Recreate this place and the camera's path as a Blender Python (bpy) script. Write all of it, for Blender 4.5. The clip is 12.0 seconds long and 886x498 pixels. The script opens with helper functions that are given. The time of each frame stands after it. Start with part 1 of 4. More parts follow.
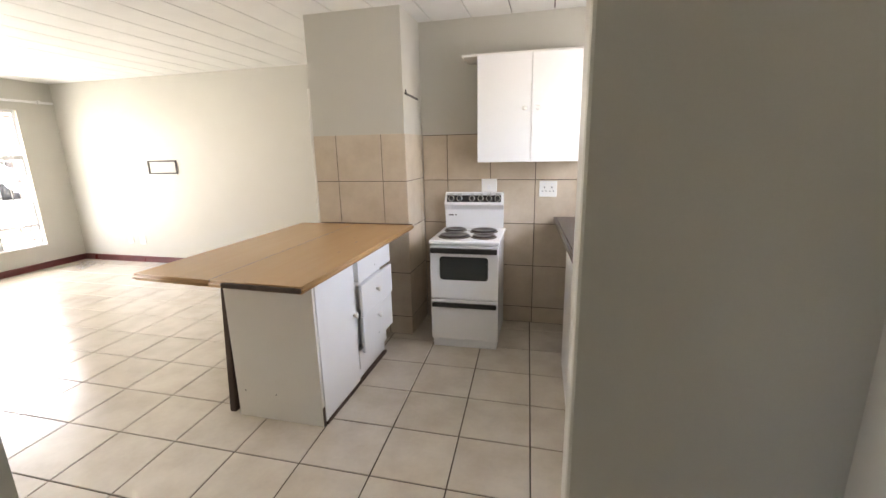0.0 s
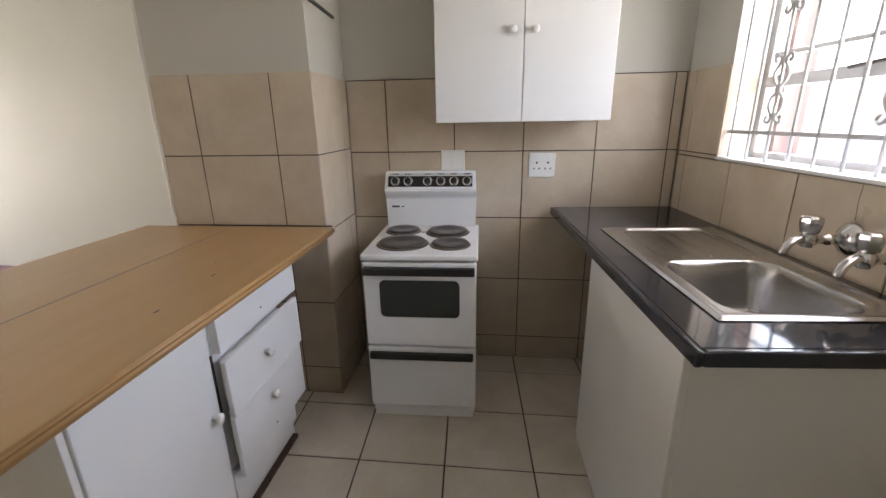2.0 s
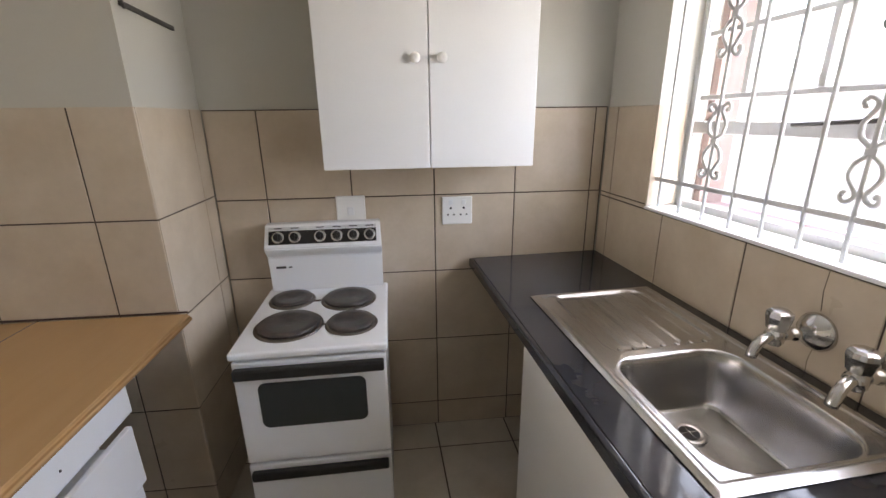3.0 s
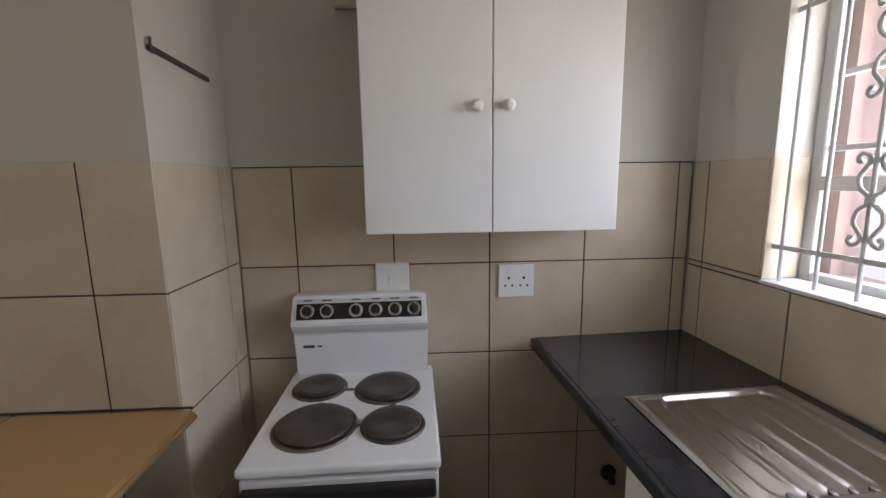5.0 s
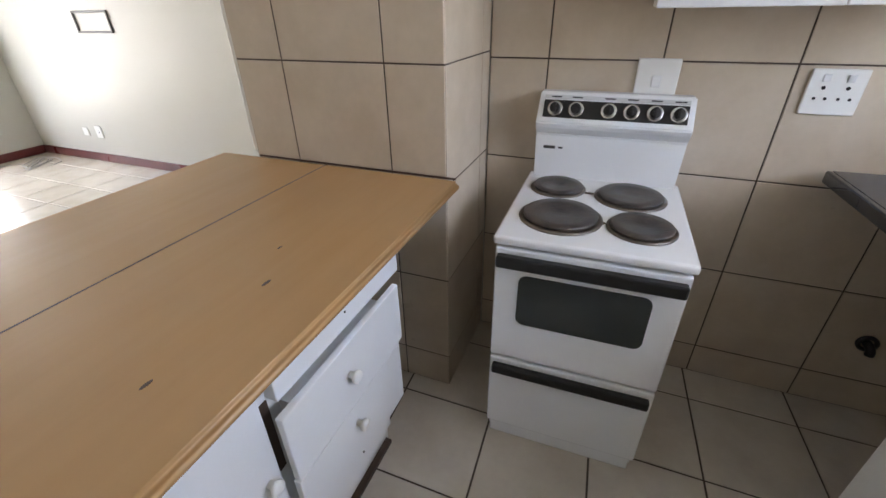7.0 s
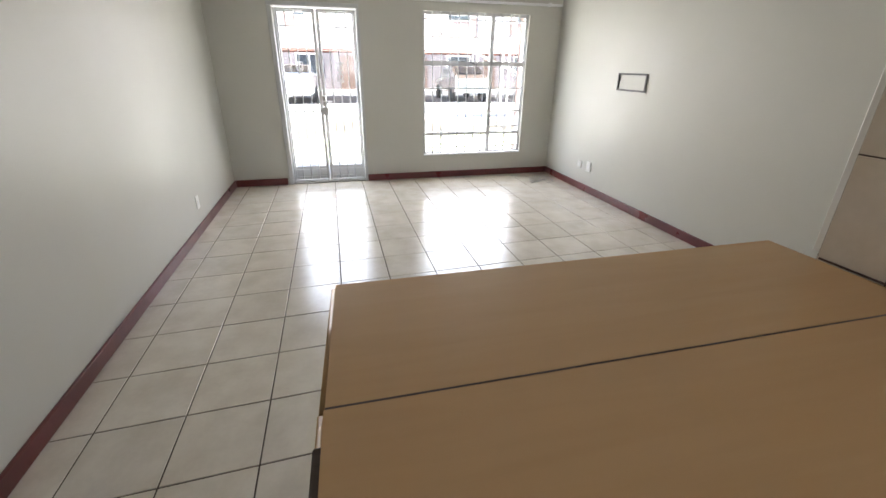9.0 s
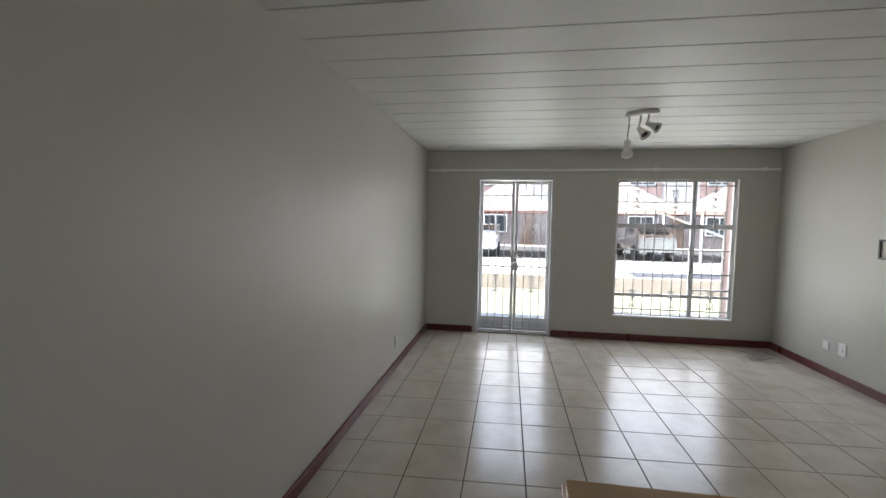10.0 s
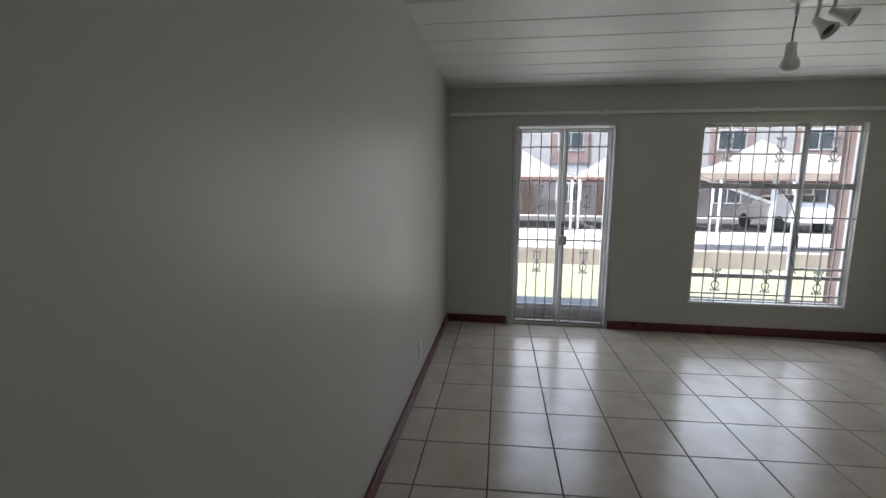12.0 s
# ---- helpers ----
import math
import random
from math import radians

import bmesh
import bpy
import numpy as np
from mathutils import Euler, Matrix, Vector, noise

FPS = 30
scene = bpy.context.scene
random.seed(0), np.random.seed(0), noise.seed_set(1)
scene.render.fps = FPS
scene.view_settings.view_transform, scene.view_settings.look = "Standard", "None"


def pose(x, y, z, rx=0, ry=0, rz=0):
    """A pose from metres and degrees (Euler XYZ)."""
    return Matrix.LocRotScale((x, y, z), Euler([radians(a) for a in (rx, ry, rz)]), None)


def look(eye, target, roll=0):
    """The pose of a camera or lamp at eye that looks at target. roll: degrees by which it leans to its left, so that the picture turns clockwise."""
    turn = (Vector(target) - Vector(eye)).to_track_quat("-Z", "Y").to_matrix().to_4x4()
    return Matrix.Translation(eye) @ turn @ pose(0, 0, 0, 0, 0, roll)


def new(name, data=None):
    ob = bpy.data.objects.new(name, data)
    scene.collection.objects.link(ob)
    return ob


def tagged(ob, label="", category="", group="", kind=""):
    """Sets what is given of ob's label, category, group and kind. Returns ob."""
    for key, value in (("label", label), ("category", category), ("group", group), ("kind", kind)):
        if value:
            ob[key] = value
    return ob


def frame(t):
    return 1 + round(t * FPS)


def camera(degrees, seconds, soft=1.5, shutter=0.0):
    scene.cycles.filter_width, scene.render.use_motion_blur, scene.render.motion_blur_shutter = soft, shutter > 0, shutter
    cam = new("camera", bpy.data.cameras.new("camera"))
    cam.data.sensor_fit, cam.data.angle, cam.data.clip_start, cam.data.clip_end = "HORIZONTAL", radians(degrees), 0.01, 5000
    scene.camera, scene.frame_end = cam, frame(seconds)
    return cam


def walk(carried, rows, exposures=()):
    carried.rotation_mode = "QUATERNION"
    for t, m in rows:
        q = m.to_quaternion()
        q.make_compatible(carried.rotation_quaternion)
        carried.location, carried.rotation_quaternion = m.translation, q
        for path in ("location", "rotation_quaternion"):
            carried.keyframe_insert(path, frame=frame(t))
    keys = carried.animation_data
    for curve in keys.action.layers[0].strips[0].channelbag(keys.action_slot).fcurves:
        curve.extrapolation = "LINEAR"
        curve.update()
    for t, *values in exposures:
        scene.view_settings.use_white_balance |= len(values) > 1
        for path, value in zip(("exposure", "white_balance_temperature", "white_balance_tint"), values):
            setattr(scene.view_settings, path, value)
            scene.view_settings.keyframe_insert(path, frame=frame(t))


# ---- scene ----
cam = camera(92.9, 12.0)
PATH = [
    (0, (0.003, -3.37, 1.419), (-0.474, -1.482, 0.962), -1.2),
    (0.5, (-0.102, -3.089, 1.414), (-0.587, -1.241, 0.821), -1.3),
    (1, (-0.162, -2.737, 1.402), (-0.642, -0.889, 0.808), -1.3),
    (1.5, (-0.231, -2.456, 1.369), (-0.677, -0.599, 0.774), -1.2),
    (2, (-0.265, -2.22, 1.337), (-0.481, -0.319, 0.753), -1.0),
    (2.5, (-0.245, -1.986, 1.358), (-0.165, -0.076, 0.77), -0.9),
    (3, (-0.245, -1.798, 1.498), (-0.055, 0.103, 0.904), -0.7),
    (3.5, (-0.284, -1.702, 1.625), (-0.047, 0.227, 1.155), -0.5),
    (3.7, (-0.304, -1.68, 1.661), (-0.052, 0.271, 1.301), -0.5),
    (5.3, (-0.355, -1.503, 1.436), (-0.315, 0.474, 1.118), -0.8),
    (5.5, (-0.375, -1.533, 1.414), (-0.361, 0.416, 0.963), -0.7),
    (6, (-0.415, -1.598, 1.35), (-0.513, 0.22, 0.524), -0.9),
    (6.5, (-0.51, -1.582, 1.338), (-0.802, 0.114, 0.32), -0.8),
    (7, (-0.553, -1.56, 1.337), (-1.211, 0.045, 0.341), -1.1),
    (7.5, (-0.644, -1.596, 1.35), (-1.678, -0.196, 0.366), -0.8),
    (7.7, (-0.686, -1.631, 1.362), (-1.844, -0.329, 0.38), -0.7),
    (9.3, (-0.891, -1.902, 1.465), (-2.765, -1.7, 0.797), 0.7),
    (9.5, (-0.913, -1.941, 1.503), (-2.84, -1.906, 0.967), 0.6),
    (10, (-0.932, -2.02, 1.459), (-2.904, -2.326, 1.327), 0.9),
    (10.5, (-1.079, -2.197, 1.43), (-3.041, -2.584, 1.382), 1.0),
    (11, (-1.293, -2.345, 1.406), (-3.256, -2.711, 1.292), 0.6),
    (11.5, (-1.686, -2.443, 1.398), (-3.643, -2.758, 1.133), 0.5),
    (12, (-2.116, -2.556, 1.364), (-4.079, -2.821, 1.093), 0.5),
]
walk(cam, [(t, look(eye, target, roll)) for t, eye, target, roll in PATH], [(0, 4.45, 7150, 14), (1.0, 3.9, 7100, 14), (1.5, 3.75, 7050, 14), (3.7, 3.65, 7000, 14), (5.3, 3.12, 6800, 13), (6.5, 3.75, 6550, 12), (7.7, 4.0, 6500, 12), (9.3, 3.12, 6400, 10), (10, 2.25, 6300, 10), (10.7, 1.72, 6300, 9), (12, 1.62, 6200, 10)])

# ---- world, sun ----
world = bpy.data.worlds.new("sky")
scene.world = world
world.use_nodes = True
wn = world.node_tree
sky = wn.nodes.new("ShaderNodeTexSky")
sky.sky_type = "NISHITA"
sky.sun_disc = False
SUN_EL, SUN_AZ = 62.0, 150.0
sky.sun_elevation = radians(SUN_EL)
sky.sun_rotation = radians(SUN_AZ)
wn.links.new(sky.outputs[0], wn.nodes["Background"].inputs[0])
wn.nodes["Background"].inputs[1].default_value = 0.15
sun = new("sun", bpy.data.lights.new("sun", "SUN"))
sun.data.energy, sun.data.angle, sun.data.color = 4.5, radians(0.5), (1.0, 0.95, 0.88)
SUN_DIR = Vector((math.sin(radians(SUN_AZ)) * math.cos(radians(SUN_EL)), math.cos(radians(SUN_AZ)) * math.cos(radians(SUN_EL)), math.sin(radians(SUN_EL))))
sun.matrix_world = look(SUN_DIR * 30, (0, 0, 0))


# sky light entering through the three openings
def opening_light(name, m, w, h, watts):
    ob = new(name, bpy.data.lights.new(name, "AREA"))
    ob.data.shape, ob.data.size, ob.data.size_y, ob.data.energy, ob.data.color = "RECTANGLE", w, h, watts, (1.0, 0.99, 0.985)
    ob.matrix_world = m
    return ob


opening_light("window_light", look((-6.66, -0.02, 1.155), (0, -0.02, 1.155)), 1.33, 1.66, 6)
opening_light("door_light", look((-6.66, -1.945, 1.02), (0, -1.945, 1.02)), 0.86, 1.9, 4)
opening_light("kitchen_light", look((0.957, -1.02, 1.59), (-2, -1.21, 1.59)), 1.33, 0.80, 1.65)


# ---- materials ----
def material(name, colour, rough=0.5, metal=0.0, vary=0.08, scale=4.0, fine=60.0, bump=0.05, spec=0.5, per_piece=0.0, stain=None, rough_vary=0.1):
    m = bpy.data.materials.new(name)
    m.use_nodes = True
    nt = m.node_tree
    p = nt.nodes["Principled BSDF"]
    tc = nt.nodes.new("ShaderNodeTexCoord")
    geo = nt.nodes.new("ShaderNodeNewGeometry")
    n1 = nt.nodes.new("ShaderNodeTexNoise")
    n1.inputs["Scale"].default_value, n1.inputs["Detail"].default_value = scale, 3
    n2 = nt.nodes.new("ShaderNodeTexNoise")
    n2.inputs["Scale"].default_value, n2.inputs["Detail"].default_value = fine, 3
    nt.links.new(geo.outputs["Position"], n1.inputs["Vector"])
    nt.links.new(geo.outputs["Position"], n2.inputs["Vector"])
    mix = nt.nodes.new("ShaderNodeMix")
    mix.data_type = "RGBA"
    second = stain if stain else tuple(c * (1 - vary * 2.2) for c in colour)
    mix.inputs["A"].default_value = (*colour, 1)
    mix.inputs["B"].default_value = (*second, 1)
    ramp = nt.nodes.new("ShaderNodeMapRange")
    ramp.interpolation_type = "SMOOTHSTEP"
    ramp.inputs["From Min"].default_value, ramp.inputs["From Max"].default_value = 0.22, 0.80
    nt.links.new(n1.outputs["Fac"], ramp.inputs["Value"])
    nt.links.new(ramp.outputs["Result"], mix.inputs["Factor"])
    grain = nt.nodes.new("ShaderNodeHueSaturation")
    amount = nt.nodes.new("ShaderNodeMapRange")
    amount.inputs["To Min"].default_value, amount.inputs["To Max"].default_value = 1 - vary, 1 + vary
    nt.links.new(n2.outputs["Fac"], amount.inputs["Value"])
    last = amount.outputs["Result"]
    if per_piece:
        info = nt.nodes.new("ShaderNodeObjectInfo")
        rng = nt.nodes.new("ShaderNodeMapRange")
        rng.inputs["To Min"].default_value, rng.inputs["To Max"].default_value = 1 - per_piece, 1 + per_piece
        nt.links.new(info.outputs["Random"], rng.inputs["Value"])
        mul = nt.nodes.new("ShaderNodeMath")
        mul.operation = "MULTIPLY"
        nt.links.new(last, mul.inputs[0])
        nt.links.new(rng.outputs["Result"], mul.inputs[1])
        last = mul.outputs[0]
    nt.links.new(last, grain.inputs["Value"])
    nt.links.new(mix.outputs["Result"], grain.inputs["Color"])
    nt.links.new(grain.outputs["Color"], p.inputs["Base Color"])
    rv = nt.nodes.new("ShaderNodeMapRange")
    rv.inputs["To Min"].default_value, rv.inputs["To Max"].default_value = max(0.02, rough - rough_vary), min(1, rough + rough_vary)
    nt.links.new(n1.outputs["Fac"], rv.inputs["Value"])
    nt.links.new(rv.outputs["Result"], p.inputs["Roughness"])
    p.inputs["Metallic"].default_value = metal
    p.inputs["Specular IOR Level"].default_value = spec
    if bump:
        b = nt.nodes.new("ShaderNodeBump")
        b.inputs["Strength"].default_value, b.inputs["Distance"].default_value = bump, 0.004
        nt.links.new(n2.outputs["Fac"], b.inputs["Height"])
        nt.links.new(b.outputs["Normal"], p.inputs["Normal"])
    return m


def wood_material(name, colour, dark, stretch, rough=0.35):
    """Laminate or timber with streaks along one axis."""
    m = material(name, colour, rough, vary=0.04, bump=0.0, rough_vary=0.0)
    nt = m.node_tree
    p = nt.nodes["Principled BSDF"]
    geo = nt.nodes.new("ShaderNodeNewGeometry")
    mp = nt.nodes.new("ShaderNodeMapping")
    mp.inputs["Scale"].default_value = stretch
    nz = nt.nodes.new("ShaderNodeTexNoise")
    nz.inputs["Scale"].default_value, nz.inputs["Detail"].default_value, nz.inputs["Distortion"].default_value = 1.0, 8, 0.6
    mx = nt.nodes.new("ShaderNodeMix")
    mx.data_type = "RGBA"
    mx.inputs["A"].default_value = (*dark, 1)
    mx.inputs["B"].default_value = (*colour, 1)
    rr = nt.nodes.new("ShaderNodeMapRange")
    rr.inputs["From Min"].default_value, rr.inputs["From Max"].default_value = 0.3, 0.65
    nt.links.new(geo.outputs["Position"], mp.inputs["Vector"])
    nt.links.new(mp.outputs["Vector"], nz.inputs["Vector"])
    nt.links.new(nz.outputs["Fac"], rr.inputs["Value"])
    nt.links.new(rr.outputs["Result"], mx.inputs["Factor"])
    nt.links.new(mx.outputs["Result"], p.inputs["Base Color"])
    return m


def glass_material():
    m = bpy.data.materials.new("window_glass")
    m.use_nodes = True
    nt = m.node_tree
    out = nt.nodes["Material Output"]
    tr, gl, mx = (nt.nodes.new(k) for k in ("ShaderNodeBsdfTransparent", "ShaderNodeBsdfGlossy", "ShaderNodeMixShader"))
    gl.inputs["Roughness"].default_value = 0.02
    mx.inputs[0].default_value = 0.05
    nt.links.new(tr.outputs[0], mx.inputs[1])
    nt.links.new(gl.outputs[0], mx.inputs[2])
    nt.links.new(mx.outputs[0], out.inputs["Surface"])
    return m


WALL = material("wall_paint", (0.55, 0.535, 0.483), 0.42, vary=0.02, scale=1.3, fine=140, bump=0.03, spec=0.4)
CEIL = material("ceiling_paint", (0.74, 0.74, 0.72), 0.55, vary=0.02, fine=90, bump=0.03)
FLOOR_TILE = material("floor_tile", (0.66, 0.60, 0.51), 0.23, vary=0.05, scale=5, fine=45, bump=0.0, per_piece=0.035, stain=(0.54, 0.475, 0.385), rough_vary=0.03, spec=1.0)
GROUT = material("floor_grout", (0.085, 0.062, 0.048), 0.9, vary=0.2, fine=80)
WALL_TILE = material("wall_tile", (0.585, 0.495, 0.39), 0.28, vary=0.05, scale=6, fine=50, bump=0.0, per_piece=0.04, stain=(0.49, 0.40, 0.30), rough_vary=0.015)
WALL_GROUT = material("wall_grout", (0.10, 0.075, 0.06), 0.9, vary=0.2)
SKIRT = material("skirting_stain", (0.135, 0.027, 0.027), 0.3, vary=0.15, fine=40)
WHITE = material("white_enamel_paint", (0.80, 0.80, 0.80), 0.35, vary=0.015, scale=3, fine=120, bump=0.03)
BOARD = material("white_melamine", (0.78, 0.76, 0.72), 0.38, vary=0.02, scale=3, fine=150, bump=0.02)
KNOB = material("white_plastic", (0.82, 0.81, 0.78), 0.3, vary=0.01)
STOVE_W = material("stove_enamel", (0.82, 0.82, 0.82), 0.2, vary=0.012, scale=5, bump=0.0)
BLACK = material("black_plastic", (0.015, 0.014, 0.014), 0.35, vary=0.1)
OVEN_GLASS = material("oven_glass", (0.03, 0.035, 0.035), 0.08, vary=0.02, bump=0.0)
HOT = material("cast_iron_plate", (0.030, 0.027, 0.026), 0.40, vary=0.35, scale=26, fine=160, bump=0.25, stain=(0.09, 0.07, 0.058), rough_vary=0.15)
CHROME = material("chrome", (0.62, 0.61, 0.60), 0.17, 1.0, vary=0.02, bump=0.0, rough_vary=0.05)
STEEL = material("brushed_steel", (0.50, 0.485, 0.47), 0.25, 1.0, vary=0.03, scale=9, fine=220, bump=0.0, rough_vary=0.04)
SEAL = material("brown_sealant", (0.10, 0.055, 0.04), 0.6, vary=0.3, fine=90)
BURNT = material("burnt_spill", (0.16, 0.10, 0.065), 0.6, vary=0.3, scale=60)
TRIM = material("burnt_trim", (0.24, 0.21, 0.185), 0.35, 1.0, vary=0.2, scale=20, bump=0.0)
SLATE = material("black_laminate", (0.022, 0.022, 0.027), 0.08, vary=0.2, scale=9, fine=26, bump=0.05, stain=(0.032, 0.032, 0.038), rough_vary=0.04, spec=0.5)
OAK = wood_material("oak_laminate", (0.46, 0.272, 0.125), (0.44, 0.256, 0.114), (22, 2.0, 22), 0.27)
OAK_EDGE = wood_material("oak_edge", (0.40, 0.22, 0.10), (0.33, 0.17, 0.075), (22, 2.0, 22), 0.35)
DARKWOOD = wood_material("dark_hardboard", (0.075, 0.045, 0.03), (0.05, 0.03, 0.02), (30, 30, 3), 0.6)
STEELWHITE = material("white_window_steel", (0.56, 0.56, 0.56), 0.4, vary=0.04, fine=80)
GRILLE = material("grille_paint", (0.62, 0.62, 0.62), 0.45, vary=0.06, fine=80)
CABLE = material("cable_pvc", (0.35, 0.33, 0.30), 0.5, vary=0.1)
DARKMETAL = material("dark_metal", (0.10, 0.093, 0.088), 0.45, 0.3, vary=0.2)
GRASS = material("lawn", (0.22, 0.245, 0.15), 0.95, vary=0.25, scale=3, fine=40, bump=0.6, stain=(0.28, 0.28, 0.19))
PAVING = material("concrete_paving", (0.42, 0.40, 0.37), 0.85, vary=0.08, scale=1.5, fine=30)
TAR = material("shaded_tar", (0.07, 0.07, 0.07), 0.9, vary=0.15)
BRICK = material("red_face_brick", (0.29, 0.20, 0.18), 0.9, vary=0.18, scale=2, fine=24, bump=0.2)
GREYBAND = material("grey_band", (0.115, 0.10, 0.10), 0.9, vary=0.15, scale=1.2, fine=12)
KERB = material("low_wall_plaster", (0.36, 0.31, 0.27), 0.9, vary=0.1)
PLASTER = material("outside_plaster", (0.36, 0.345, 0.335), 0.9, vary=0.06, scale=2)
SHADENET = material("shade_net", (0.62, 0.55, 0.50), 0.9, vary=0.06)
CARPAINT = material("white_car_paint", (0.75, 0.75, 0.75), 0.15, vary=0.01, bump=0.0)
TYRE = material("tyre_rubber", (0.02, 0.02, 0.02), 0.8, vary=0.1)
CARGLASS = material("car_glass", (0.02, 0.025, 0.03), 0.05, vary=0.02, bump=0.0)
ROOF = material("roof_sheet", (0.22, 0.10, 0.08), 0.7, vary=0.1)
GLASS = glass_material()


# ---- mesh helpers ----
def box(bm, x0, x1, y0, y1, z0, z1, bevel=0.0, m=None, seg=2):
    r = bmesh.ops.create_cube(bm, size=1.0)
    vs = r["verts"]
    for v in vs:
        v.co = Vector((x0 + (v.co.x + 0.5) * (x1 - x0), y0 + (v.co.y + 0.5) * (y1 - y0), z0 + (v.co.z + 0.5) * (z1 - z0)))
    if bevel:
        es = list({e for v in vs for e in v.link_edges})
        out = bmesh.ops.bevel(bm, geom=es, offset=bevel, segments=seg, affect="EDGES", profile=0.5)
        vs = list({v for f in out["faces"] for v in f.verts} | {v for v in vs if v.is_valid})
    if m is not None:
        bmesh.ops.transform(bm, matrix=m, verts=[v for v in vs if v.is_valid])
    return bm


def boxed(x0, x1, y0, y1, z0, z1, bevel=0.0, m=None, seg=2):
    return box(bmesh.new(), x0, x1, y0, y1, z0, z1, bevel, m, seg)


def lathe(bm, profile, m=None, n=24):
    """A turned shape about z from (radius, height) pairs."""
    rings = []
    for r, z in profile:
        rings.append([bm.verts.new(((m or Matrix()) @ Vector((max(r, 1e-4) * math.cos(2 * math.pi * i / n), max(r, 1e-4) * math.sin(2 * math.pi * i / n), z)))) for i in range(n)])
    for a, b in zip(rings, rings[1:]):
        for i in range(n):
            f = bm.faces.new((a[i], a[(i + 1) % n], b[(i + 1) % n], b[i]))
            f.smooth = True
    bm.faces.new(rings[0][::-1])
    bm.faces.new(rings[-1])
    return bm


def tube(bm, pts, r, n=8, m=None):
    pts = [Vector(p) for p in pts]
    rings, up = [], None
    for i, p in enumerate(pts):
        d = (pts[min(i + 1, len(pts) - 1)] - pts[max(i - 1, 0)]).normalized()
        if up is None:
            up = d.orthogonal().normalized()
        up = (up - d * up.dot(d)).normalized()
        side = d.cross(up)
        ring = []
        for k in range(n):
            a = 2 * math.pi * k / n
            q = p + (up * math.cos(a) + side * math.sin(a)) * r
            ring.append(bm.verts.new((m @ q) if m is not None else q))
        rings.append(ring)
    for a, b in zip(rings, rings[1:]):
        for k in range(n):
            f = bm.faces.new((a[k], a[(k + 1) % n], b[(k + 1) % n], b[k]))
            f.smooth = True
    bm.faces.new(rings[0][::-1])
    bm.faces.new(rings[-1])
    return bm


def smooth_path(pts, k=6):
    """Catmull-Rom through the points."""
    ps = [Vector(p) for p in pts]
    ps = [2 * ps[0] - ps[1]] + ps + [2 * ps[-1] - ps[-2]]
    out = []
    for i in range(1, len(ps) - 2):
        a, b, c, d = ps[i - 1:i + 3]
        for j in range(k):
            t = j / k
            out.append(0.5 * (2 * b + (c - a) * t + (2 * a - 5 * b + 4 * c - d) * t * t + (3 * b - a - 3 * c + d) * t ** 3))
    out.append(ps[-2])
    return out


def mesh_of(name, bm, mat):
    bmesh.ops.recalc_face_normals(bm, faces=bm.faces)
    me = bpy.data.meshes.new(name)
    bm.to_mesh(me)
    bm.free()
    me.materials.append(mat)
    return me


def part(name, bm, mat, parent=None, label=""):
    ob = new(name, mesh_of(name, bm, mat))
    if parent is not None:
        ob.parent = parent
    return tagged(ob, label)


def thing(name, label, category, m=None, group="", kind=""):
    ob = new(name)
    if m is not None:
        ob.matrix_basis = m
    return tagged(ob, label, category, group, kind)


def structure(name, bm, mat, label="", category=""):
    return tagged(part(name, bm, mat), label, category, kind="structure")


# ---- the plan ----
CEILING = 2.37
WEST = -6.43       # inner face of the living room's window wall
NORTH = 1.106      # living room's north wall
SOUTH = -3.095      # living room's south wall
PIL_E, PIL_W, PIL_S = -1.0, -1.728, -0.429
SINK = pose(0.647, 0, 0, 0, 0, 3.7)    # sink wall: local x = 0 is the tiled face, local -y runs along it


def wall_with_holes(axis, a, b, lo, hi, holes, z1=CEILING + 0.02, z0=-0.12):
    """A wall between planes a and b of one axis, from lo to hi along the other; holes are (from, to, bottom, top)."""
    bm = bmesh.new()

    def seg(u0, u1, w0, w1):
        if u1 - u0 > 1e-4 and w1 - w0 > 1e-4:
            box(bm, a, b, u0, u1, w0, w1) if axis == "x" else box(bm, u0, u1, a, b, w0, w1)
    at = lo
    for h0, h1, hz0, hz1 in sorted(holes):
        seg(at, h0, z0, z1)
        seg(h0, h1, z0, hz0)
        seg(h0, h1, hz1, z1)
        at = h1
    seg(at, hi, z0, z1)
    return bm


DOOR = (-2.40, -1.49, 0.0, 2.0)
WIN = (-0.71, 0.665, 0.30, 2.01)
wall_west = structure("wall_west", wall_with_holes("x", WEST - 0.22, WEST, SOUTH - 0.2, NORTH + 0.2, [(DOOR[0] - 0.047, DOOR[1] + 0.032, -0.12, 2.042), WIN]), WALL, "cream painted plaster wall with window and glazed door", "wall")
wall_north = structure("wall_north", wall_with_holes("y", NORTH, NORTH + 0.2, WEST, PIL_W, []), WALL, "cream painted living room wall", "wall")
wall_south = structure("wall_south", wall_with_holes("y", SOUTH - 0.15, SOUTH, WEST, -0.575, []), WALL, "cream painted living room wall", "wall")
wall_pillar = structure("wall_pillar", wall_with_holes("y", PIL_S + 0.008, NORTH + 0.2, PIL_W, PIL_E - 0.008, []), WALL, "cream painted wall stub, tiled to shoulder height", "wall")
wall_kitchen = structure("wall_kitchen", wall_with_holes("y", 0.008, 0.2, PIL_E - 0.008, 0.92, []), WALL, "cream kitchen wall, tiled to shoulder height", "wall")
KWIN = (-1.72, -0.32, 1.162, 2.015)
